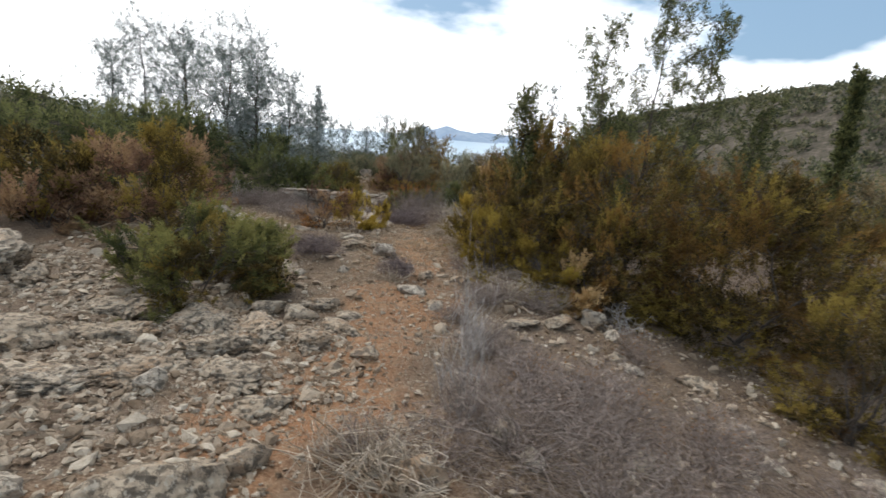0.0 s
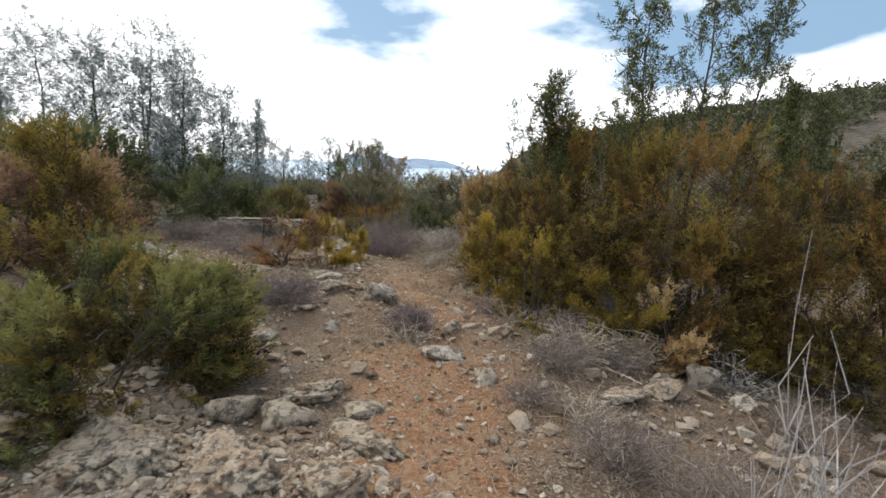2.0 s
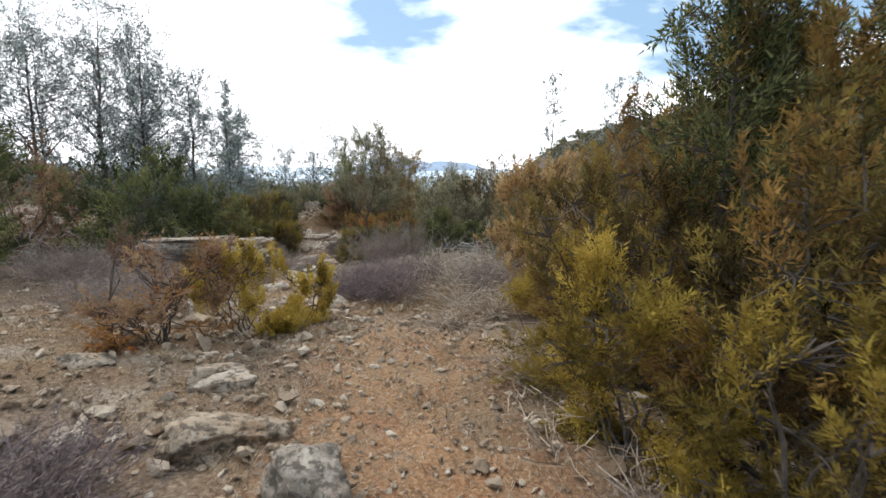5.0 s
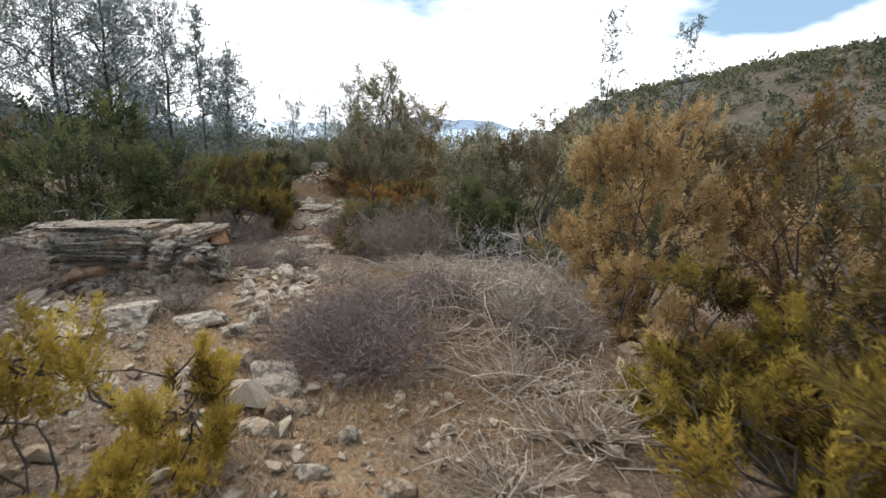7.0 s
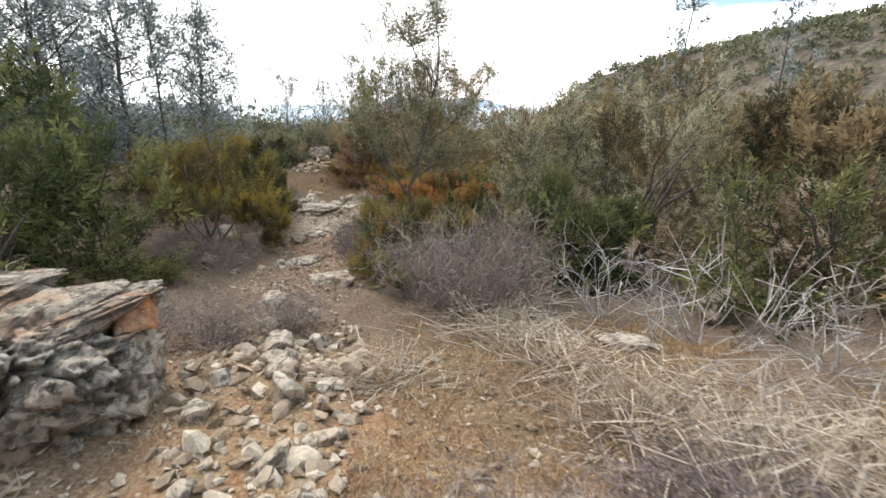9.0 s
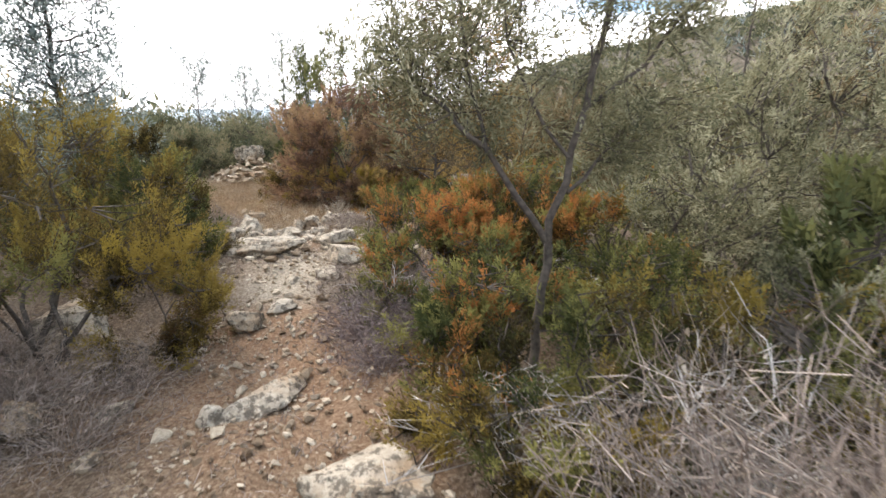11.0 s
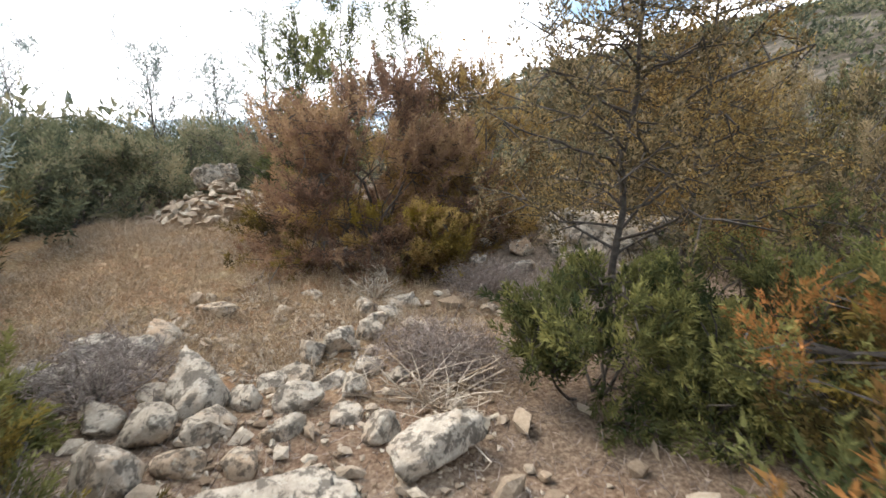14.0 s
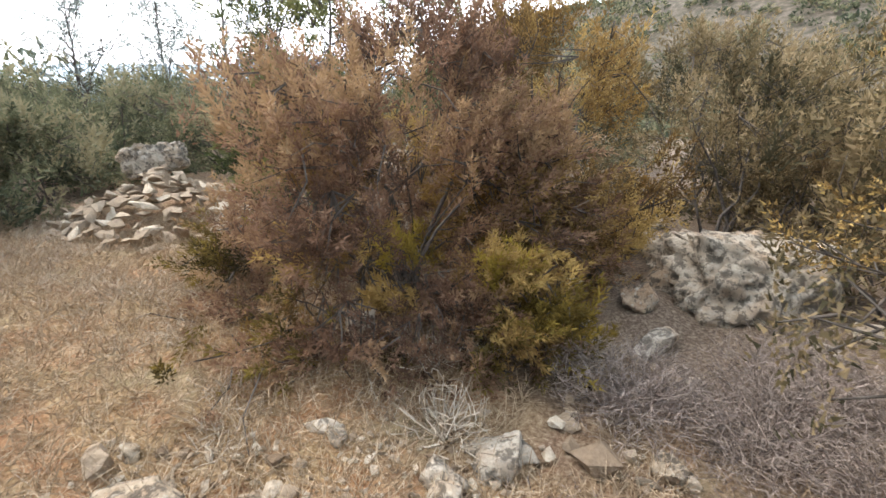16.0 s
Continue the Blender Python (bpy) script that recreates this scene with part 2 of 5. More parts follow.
def terrain(x, y, relief=1.0):
    x, y = np.asarray(x, float), np.asarray(y, float)
    c = np.interp(y, KY, KX)
    d = x - c
    near = 1 / (1 + np.exp(np.clip(y - 10, -30, 30)))
    z = np.interp(y, KY, KZ) - near * .16 * np.clip(d - 1.3, 0, 5) - .05 * (1 - near) * np.clip(d - 3, 0, 6) + .05 * np.clip(-d - 2, 0, 8)
    r = np.hypot(x + 1, y - 12)
    z = z - 5.0 * step(7, 40, x) * step(-20, 15, y)
    z = z + 29.5 * step(8, 60, x) * np.exp(-((x - 113) ** 2 + (y - 99) ** 2) / 91 ** 2) + 22 * step(8, 45, x) * np.exp(-((x - 25) ** 2 + (y - 162) ** 2) / 42 ** 2) + 7 * step(-20, -50, x) * np.exp(-((x + 78) ** 2 + (y - 52) ** 2) / 38 ** 2)
    z = z - 92 * step(75, 420, y) - 1.2 * step(30, 75, y)
    far = step(20, 60, r)
    z = z + far * ((vnoise(x * .02, y * .02, 3) - .5) * 5 * step(25, 80, r))
    z = z + relief * (1 - far) * ((vnoise(x * 1.1, y * 1.1, 1) - .5) * .10 + (vnoise(x * 4, y * 4, 2) - .5) * .055 + (vnoise(x * 11, y * 11, 5) - .5) * .03)
    return z


def ground_at(x, y):
    return float(terrain(x, y))


# ---- mesh helpers ----
def mesh_of(name, verts, faces, mat, smooth=False, age=None, tone=None):
    """A mesh from arrays: verts (n, 3), faces (m, 3 or 4)."""
    me = bpy.data.meshes.new(name)
    verts, faces = np.asarray(verts, np.float32), np.asarray(faces, np.int32)
    k = faces.shape[1]
    me.vertices.add(len(verts))
    me.vertices.foreach_set("co", verts.ravel())
    me.loops.add(faces.size)
    me.loops.foreach_set("vertex_index", faces.ravel())
    me.polygons.add(len(faces))
    me.polygons.foreach_set("loop_start", np.arange(0, faces.size, k, dtype=np.int32))
    me.polygons.foreach_set("use_smooth", np.full(len(faces), smooth))
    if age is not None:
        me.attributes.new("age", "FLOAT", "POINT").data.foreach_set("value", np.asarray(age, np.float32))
        k = len(verts) // max(1, len(faces))
        if tone is None:
            tone = (np.sin(np.arange(len(faces)) * 12.9898) * 43758.5453) % 1.0
        me.attributes.new("tone", "FLOAT", "POINT").data.foreach_set("value", np.repeat(np.asarray(tone, np.float32), k))
    me.update(calc_edges=True)
    me.validate()
    me.materials.append(mat)
    return me


def part(name, mesh, parent, label="", kind=""):
    ob = new(name, mesh)
    ob.parent = parent
    return tagged(ob, label, kind=kind)


def thing(name, x, y, z, label, category, group="", kind=""):
    ob = new(name)
    ob.location = (x, y, z)
    return tagged(ob, label, category, group, kind)


def unit(v):
    return v / np.maximum(np.linalg.norm(v, axis=-1, keepdims=True), 1e-9)


def leaves(rng, at, way, length, width, age):
    """Diamond leaves at points, along directions: vertices, faces, ages."""
    n = len(at)
    way = unit(way)
    side = unit(np.cross(way, rng.normal(size=(n, 3))))
    ln = (length * rng.uniform(.6, 1.3, (n, 1)))
    wd = (width * rng.uniform(.6, 1.3, (n, 1))) * .5
    if np.max(width) < .0145 or np.max(width) > .0195:      # needles and far sprays: one pointed blade each
        v = np.stack([at + side * wd, at + way * ln, at - side * wd], 1).reshape(-1, 3)
        return v, np.arange(n * 3).reshape(-1, 3), np.repeat(age, 3)
    mid = at + way * ln * .5
    fold = np.cross(way, side) * wd * .5
    v = np.stack([at, mid + side * wd + fold, at + way * ln, mid - side * wd + fold], 1).reshape(-1, 3)
    f = np.arange(n * 4).reshape(-1, 4)
    return v, f, np.repeat(age, 4)


def sticks(a, b, ra, rb):
    """Three-sided tapered sticks from a to b."""
    n = len(a)
    w = unit(b - a)
    s = unit(np.cross(w, np.array([.31, .17, .93]) + 0 * w))
    t = np.cross(w, s)
    ring = [s, -.5 * s + .87 * t, -.5 * s - .87 * t]
    v = np.stack([a + k * ra for k in ring] + [b + k * rb for k in ring], 1).reshape(-1, 3)
    o = (np.arange(n) * 6)[:, None, None]
    f = (np.array([[0, 1, 4, 3], [1, 2, 5, 4], [2, 0, 3, 5]])[None] + o).reshape(-1, 4)
    return v, f


def ribbons(a, b, wa, wb):
    """Flat tapered strips from a to b."""
    n = len(a)
    w = unit(b - a)
    s = unit(np.cross(w, np.array([.61, .37, .29]) + np.sin(a * 91.7)))
    v = np.stack([a - s * wa, a + s * wa, b + s * wb, b - s * wb], 1).reshape(-1, 3)
    return v, np.arange(n * 4).reshape(-1, 4)


def tube(points, radii, sides=6):
    p = np.asarray(points, float)
    w = unit(np.gradient(p, axis=0))
    s = unit(np.cross(w, np.array([.9, .13, .21])))
    t = np.cross(w, s)
    ang = np.arange(sides) * 2 * math.pi / sides
    v = (p[:, None] + np.asarray(radii)[:, None, None] * (np.cos(ang)[None, :, None] * s[:, None] + np.sin(ang)[None, :, None] * t[:, None])).reshape(-1, 3)
    f = []
    for i in range(len(p) - 1):
        for j in range(sides):
            k = (j + 1) % sides
            f.append((i * sides + j, i * sides + k, (i + 1) * sides + k, (i + 1) * sides + j))
    return v, np.array(f)


def joined(pieces):
    vs, fs, o = [], [], 0
    for v, f in pieces:
        vs.append(v)
        fs.append(f + o)
        o += len(v)
    return np.concatenate(vs), np.concatenate(fs)


def bowed(rng, a, b, n=7, bow=.12):
    t = np.linspace(0, 1, n)[:, None]
    ln = np.linalg.norm(b - a)
    p = a + (b - a) * t + np.sin(t * math.pi) * rng.normal(size=3) * bow * ln + np.array([0, 0, 1.]) * np.sin(t * math.pi) * bow * ln * .4
    p[1:-1] += rng.normal(size=(n - 2, 3)) * ln * .025
    return p


seeds = iter(range(100, 100000))


def bush(name, label, category, x, y, r, height, mat, leaf=(.07, .02), clumps=None, per=60, clump=.11, low=.08, upright=.5, wide=1.0,
         shell=.5, limbs=9, group="", mat2=None, share2=0.0, top=1.0, bark=None, sparse=0.0, lobes=0, skirt=.0, skirt_gap=1.0, thick=.6):
    """A shrub: limbs from one foot, twigs, and a lumpy crown of leaf clumps."""
    rng = np.random.default_rng(next(seeds))
    z = ground_at(x, y) - .04
    root = thing(name, x, y, z, label, category, group)
    n = clumps or int(60 + 150 * r * height)
    # the crown is a heap of lobes, each a heap of clumps
    nl = lobes or max(8, int(11 + 9 * r * height))
    lz = rng.uniform(0, 1, nl) ** 1.25 * 1.86 - 1.0
    la, lrad = rng.uniform(0, 6.28, nl), np.where(lz > 0, np.sqrt(1 - lz ** 2), 1 - .12 * skirt_gap * -lz) * rng.uniform(.25, 1, nl) ** .5 * .82
    lc = np.stack([np.cos(la) * lrad, np.sin(la) * lrad, lz], 1)
    ld = unit(lc)
    dim = np.array([r, r * wide, height * (.5 - low * .5)])
    cz = height * (.5 + low * .5)
    lr = rng.uniform(.2, .42, nl)
    own = rng.integers(nl, size=n)
    dirs = unit(rng.normal(size=(n, 3)) + ld[own] * .6)
    pos = lc[own] + dirs * (lr[own] * (shell + (1 - shell) * rng.uniform(0, 1, n)))[:, None]
    shoot = rng.uniform(size=n) < .07
    pos[shoot] *= 1 + .28 * rng.uniform(size=(shoot.sum(), 1))
    stay = rng.uniform(size=n) > sparse * .35
    pos, own = pos[stay], own[stay]
    n = len(pos)
    f = np.linalg.norm(pos, axis=1)
    c = pos * dim + np.array([0, 0, cz])
    c[:, :2] *= 1 + skirt * np.clip(1 - 1.6 * c[:, 2:3] / height, 0, 1)
    c[:, :2] *= (1 - (1 - top) * np.clip(c[:, 2:3] / height, 0, 1))
    c[:, 2] = np.maximum(c[:, 2], .03)
    # limbs and twigs
    pieces, nodes = [], []
    for i in range(limbs):
        tip = c[rng.integers(n)] * np.array([.72, .72, .85])
        foot = np.array([*(rng.normal(size=2) * .07 * r), 0])
        line = bowed(rng, foot, tip)
        pieces.append(tube(line, np.linspace((.008 + .016 * height) * thick, .004, len(line)), 5))
        nodes.append(line[2:])
    nodes = np.concatenate(nodes)
    # each twig springs from a limb, or from a clump nearer to a limb than its own
    reach = ((c[:, None] - nodes[None]) ** 2).sum(2) * rng.uniform(.85, 1.2, (n, len(nodes)))
    pick, gap = np.argmin(reach, 1), reach.min(1)
    hop = ((c[:, None] - c[None]) ** 2).sum(2)
    hop[gap[None] > gap[:, None] * .5] = 1e9
    via = np.argmin(hop, 1)
    near = np.where((hop.min(1) < gap)[:, None], c[via], nodes[pick])
    part("trunk", mesh_of("trunk", *joined(pieces), bark or M_BARK, True), root)
    mid = (c + near) / 2 + rng.normal(size=c.shape) * .03
    part("branchwork", mesh_of("branchwork", *joined([sticks(near, mid, .006, .004), ribbons(mid, c, .004, .002)]), bark or M_BARK), root, kind="stuff")
    # leaves
    k = np.repeat(np.arange(n), per)
    out = unit(c - np.array([0, 0, height * .3]))
    axis = unit(out * .7 + np.array([0, 0, upright]) + rng.normal(size=(n, 3)) * .4)
    size = rng.uniform(.6, 1.5, n)
    u = rng.uniform(0, 1, n * per)
    rad = unit(rng.normal(size=(n * per, 3)))
    at = c[k] + axis[k] * ((u - .45) * clump * 2.7 * size[k])[:, None] + rad * (clump * (.62 - .45 * u) * size[k] * rng.uniform(.1, 1, n * per))[:, None]
    at[:, 2] = np.maximum(at[:, 2], .02)
    way = axis[k] * .8 + rad * .7
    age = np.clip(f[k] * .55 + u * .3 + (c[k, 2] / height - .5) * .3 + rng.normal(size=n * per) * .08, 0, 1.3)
    picked = rng.uniform(size=nl) < share2 * 1.5
    tone = np.clip(.5 + rng.normal(size=nl)[own][k] * .22 + rng.normal(size=n)[k] * .16 + (u - .45) * .4 + rng.normal(size=n * per) * .09, 0, 1)
    second = np.zeros(n, bool) if mat2 is None else picked[own] & (f > .45)
    if mat2 is M_ORANGE and mat is not M_RED:      # reddened sprays stand singly at the top
        second = (rng.uniform(size=n) < share2 * 2.4) & (c[:, 2] > .6 * height)
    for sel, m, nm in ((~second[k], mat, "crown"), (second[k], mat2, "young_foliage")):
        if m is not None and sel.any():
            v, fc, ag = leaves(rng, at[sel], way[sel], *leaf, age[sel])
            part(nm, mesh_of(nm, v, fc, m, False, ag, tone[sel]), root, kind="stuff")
    return root


def tree(name, label, x, y, height, spread, mat, leaf=(.09, .03), limbs=16, per=34, clump=.10, start=.3, lean=(0, 0), trunk=.05, rise=.45, group="", fill=5, taper=.75):
    """A slender tree: trunk, side limbs, and leaf clumps along them."""
    rng = np.random.default_rng(next(seeds))
    z = ground_at(x, y) - .05
    root = thing(name, x, y, z, label, "tree", group)
    t = np.linspace(0, 1, 10)[:, None]
    line = np.concatenate([np.array(lean)[None] * t ** 1.5 + rng.normal(size=(10, 2)) * .009 * height * t, t * height], 1)
    part("trunk", mesh_of("trunk", *tube(line, trunk * (1 - .88 * t[:, 0]), 8), M_BARK, True), root)
    pieces, cl = [], []
    for i in range(limbs):
        s = start + (1 - start) * (i + rng.uniform(0, .8)) / limbs
        a = np.array([np.interp(s, t[:, 0], line[:, q]) for q in range(3)])
        ln = spread * (1 - taper * (s - start) / (1 - start)) * rng.uniform(.55, 1.15)
        ang = i * 2.4 + rng.normal() * .5
        b = a + np.array([math.cos(ang) * ln, math.sin(ang) * ln, ln * rise * rng.uniform(.5, 1.6)])
        limb = bowed(rng, a, b, 6, .08)
        pieces.append(tube(limb, np.linspace(trunk * .3 * (1.1 - s) + .004, .004, 6), 4))
        for q in np.linspace(.25, 1.0, fill):
            p = np.array([np.interp(q, np.linspace(0, 1, 6), limb[:, w]) for w in range(3)])
            e = p + rng.normal(size=3) * .12 * spread * np.array([1, 1, .8])
            pieces.append(sticks(p[None], e[None], .006, .003))
            cl.append(e)
    cl.append(line[-1])
    c = np.array(cl)
    part("branchwork", mesh_of("branchwork", *joined(pieces), M_BARK, True), root, kind="stuff")
    k = np.repeat(np.arange(len(c)), per)
    axis = unit(rng.normal(size=c.shape) * .6 + unit(c - np.array([0, 0, height * .4])) * .4 + np.array([0, 0, .6]))
    u, rad = rng.uniform(0, 1, len(k)), unit(rng.normal(size=(len(k), 3)))
    at = c[k] + axis[k] * ((u - .4) * clump * 3.2)[:, None] + rad * (clump * (.75 - .5 * u) * rng.uniform(.1, 1, len(k)))[:, None]
    way = axis[k] * .8 + rad * .7
    v, fc, ag = leaves(rng, at, way, *leaf, np.clip(rng.normal(size=len(k)) * .15 + .8, 0, 1.2))
    part("crown", mesh_of("crown", v, fc, mat, False, ag), root, kind="stuff")
    return root


def limb_tree(name, label, x, y, limbs, mat, leaf, per, clump):
    """A tree by its limbs: (foot, bend, tip, foot radius, tip radius) each, with leafy twigs along the thinner ones."""
    rng = np.random.default_rng(next(seeds))
    root = thing(name, x, y, ground_at(x, y) - .05, label, "tree")
    twigs, c = [], []
    for i, (a, m, b, r0, r1) in enumerate(limbs):
        a, m, b = np.array(a, float), np.array(m, float), np.array(b, float)
        t = np.linspace(0, 1, 9)[:, None]
        line = a * (1 - t) ** 2 + (2 * m - (a + b) / 2) * 2 * t * (1 - t) + b * t ** 2
        line[1:-1] += rng.normal(size=(7, 3)) * .012
        part("trunk" if i == 0 else "limb", mesh_of("limb", *tube(line, np.linspace(r0, r1, 9) * .68, 7), M_BARK, True), root)
        for q in rng.uniform(.25 if r1 < .01 else .6, 1, 0 if i == 0 else 26 if r1 < .01 else 9):
            p = line[int(q * 8)]
            e = p + unit(rng.normal(size=3) + np.array([0, 0, .25])) * rng.uniform(.12, .34)
            h = (p + e) / 2 + rng.normal(size=3) * .03
            twigs += [sticks(p[None], h[None], .004, .003), sticks(h[None], e[None], .003, .0015)]
            c += [e, h]
    c = np.array(c)
    part("branchwork", mesh_of("branchwork", *joined(twigs), M_BARK), root, kind="stuff")
    k = np.repeat(np.arange(len(c)), per)
    axis = unit(rng.normal(size=c.shape) + np.array([0, 0, .7]))
    u, rad = rng.uniform(0, 1, len(k)), unit(rng.normal(size=(len(k), 3)))
    at = c[k] + axis[k] * ((u - .4) * clump * 2.8)[:, None] + rad * (clump * .7 * rng.uniform(.1, 1, len(k)))[:, None]
    tone = np.clip(.5 + rng.normal(size=len(c))[k] * .18 + rng.normal(size=len(k)) * .14, 0, 1)
    v, f, ag = leaves(rng, at, axis[k] * .8 + rad * .7, *leaf, np.full(len(k), .9))
    part("crown", mesh_of("crown", v, f, mat, False, ag, tone), root, kind="stuff")
    return root


def stems(rng, n, spread, height, wide=.004, segs=4, lean=.8, forks=0, curl=.25, base=.05, jag=.03):
    """Thin bent stems from one foot, as crossed ribbons."""
    az = rng.uniform(0, 6.28, n)
    out = np.stack([np.cos(az), np.sin(az), np.zeros(n)], 1) * rng.uniform(.05, 1, (n, 1)) ** .6
    foot = out * base + rng.normal(size=(n, 3)) * np.array([1, 1, 0]) * base * .4
    hgt = height * rng.uniform(.5, 1.1, (n, 1)) * (1 - .45 * np.linalg.norm(out, axis=1, keepdims=True) ** 2)
    tip = foot + out * spread + np.array([0, 0, 1.]) * hgt
    bow = rng.normal(size=(n, 3)) * curl * spread * np.array([1, 1, .4])
    lines = [foot + (tip - foot) * s + bow * math.sin(s * math.pi) + np.array([0, 0, lean - .5]) * hgt * math.sin(s * math.pi) * .3 + rng.normal(size=(n, 3)) * jag * height * (0 < s) for s in np.linspace(0, 1, segs + 1)]
    pieces, side = [], []
    for i in range(segs):
        w0, w1 = wide * (1 - .7 * i / segs), wide * (1 - .7 * (i + 1) / segs)
        pieces.append((sticks if wide > .0055 else ribbons)(lines[i], lines[i + 1], w0 * .5, w1 * .5))
    for _ in range(forks):
        i = rng.integers(1, segs)
        a = lines[i] + (lines[i + 1] - lines[i]) * rng.uniform(size=(n, 1))
        b = a + unit(lines[i + 1] - lines[i] + rng.normal(size=(n, 3)) * .35 * spread) * height * rng.uniform(.15, .42, (n, 1))
        m = (a + b) / 2 + rng.normal(size=(n, 3)) * .03 * height
        side += [ribbons(a, m, wide * .35, wide * .28), ribbons(m, b, wide * .28, wide * .14)]
    return joined(pieces), joined(side) if side else None


def twig_shrub(name, label, x, y, r, height, mat, n=170, wide=.005, forks=3, curl=.25, tips=None, tip_leaf=(.03, .012), tip_n=600, group="", base=None):
    rng = np.random.default_rng(next(seeds))
    root = thing(name, x, y, ground_at(x, y) - .02, label, "shrub", group)
    main, side = stems(rng, n, r, height, wide, 4, .8, forks, curl, base or r * .18)
    part("stem_tuft", mesh_of("stem_tuft", *main, mat), root, kind="stuff")
    if side:
        part("twig_spray", mesh_of("twig_spray", *side, mat), root, kind="stuff")
    if tips:
        d = unit(rng.normal(size=(tip_n, 3)))
        d[:, 2] = np.abs(d[:, 2])
        at = d * np.array([r, r, height]) * rng.uniform(.55, 1.05, (tip_n, 1))
        v, f, ag = leaves(rng, at, d + rng.normal(size=d.shape) * .5, *tip_leaf, np.full(tip_n, .9))
        part("foliage", mesh_of("foliage", v, f, tips, False, ag), root, kind="stuff")
    return root


def straw_clump(name, label, x, y, r, height, n=60, wide=.008, mat=None, curl=.5, group="dry straw clumps"):
    rng = np.random.default_rng(next(seeds))
    root = thing(name, x, y, ground_at(x, y) - .01, label, "dry grass", group)
    part("straw_tuft", mesh_of("straw_tuft", *stems(rng, n, r, height, wide, 5, .9, 0, curl, r * .2)[0], mat or M_STRAW), root, kind="stuff")
    part("fallen_straw", mesh_of("fallen_straw", *stems(rng, max(6, n // 4), r * 1.4, height * .25, wide, 4, .6, 0, curl, r * .5)[0], mat or M_STRAW), root, kind="stuff")
    return root


def rock_mesh(rng, sx, sy, sz, detail=3, cuts=9, rough=.13, strata=0.0, box=.75):
    """A broken stone: a cut ball with clefts, pits and, where it is layered, ledges."""
    bm = bmesh.new()
    big = max(sx, sy)
    bmesh.ops.create_icosphere(bm, subdivisions=max(detail, 4 if big > .09 else 3, 5 if big > .28 else 3), radius=1)
    v = np.array([q.co[:] for q in bm.verts])
    v = np.sign(v) * np.abs(v) ** box
    v /= np.abs(v).max()
    for _ in range(cuts + 3):
        nrm = unit(rng.normal(size=3))
        c = rng.uniform(.5, .84)
        d = v @ nrm - c
        v -= np.where(d > 0, d, 0)[:, None] * nrm * .97
    off = Vector(rng.uniform(-50, 50, 3))
    shape = Vector((sx, sy, sz)) / big
    for q, p in zip(bm.verts, v):
        pv = Vector(p)
        w = Vector((pv.x * shape.x, pv.y * shape.y, pv.z * shape.z)) * (1.0 + big)
        near = noise.voronoi(w * 2.3 + off + noise.noise_vector(w * 3 + off) * .25)[0]
        cleft = max(0.0, .13 - (near[1] - near[0])) / .13
        k = noise.fractal(w * 2.4 + off, 1.0, 2.1, 4) * rough * .8 - cleft * rough * .75 - max(0.0, noise.noise(w * 9 + off) - .2) * rough * .7 + noise.noise(w * 17 + off) * rough * .25
        p2 = pv * (1 + k)
        if strata:
            lay = noise.noise(Vector((pv.x * .7, pv.y * .7, pv.z * sz * 17)) + off)
            p2.xy *= 1 + strata * (math.tanh(lay * 5) - .3)
        q.co = (p2.x * sx, p2.y * sy, p2.z * sz)
    me = bpy.data.meshes.new("rock")
    bm.to_mesh(me)
    bm.free()
    me.polygons.foreach_set("use_smooth", np.full(len(me.polygons), True))
    return me


def rock(x, y, sx, sy, sz, label="grey lichen-spotted limestone rock set in the soil", mat=None, sink=.35, turn=None, detail=3, name="rock", tilt=0, cuts=11, rough=.13, z=None, strata=0.0, group=""):
    """A single stone; sx, sy, sz are half sizes, sink is the share under ground."""
    rng = np.random.default_rng(next(seeds))
    me = rock_mesh(rng, sx, sy, sz, detail, cuts, rough, strata)
    me.materials.append(mat or M_ROCK)
    ob = new(name, me)
    zz = (ground_at(x, y) if z is None else z) + sz * (1 - 2 * sink)
    ob.matrix_world = pose(x, y, zz, tilt, tilt * .5, rng.uniform(0, 360) if turn is None else turn)
    return tagged(ob, label, "rock", group)


# ---- ground sheet, sea, far land ----
def graded(lo, hi, fine, far, grow=1.1):
    mid = list(np.arange(lo, hi, fine))
    up, s = [hi], fine
    while up[-1] < far:
        s *= grow
        up.append(up[-1] + s)
    down, s = [lo], fine
    while down[-1] > -far:
        s *= grow
        down.append(down[-1] - s)
    return np.array(down[:0:-1] + mid + up)


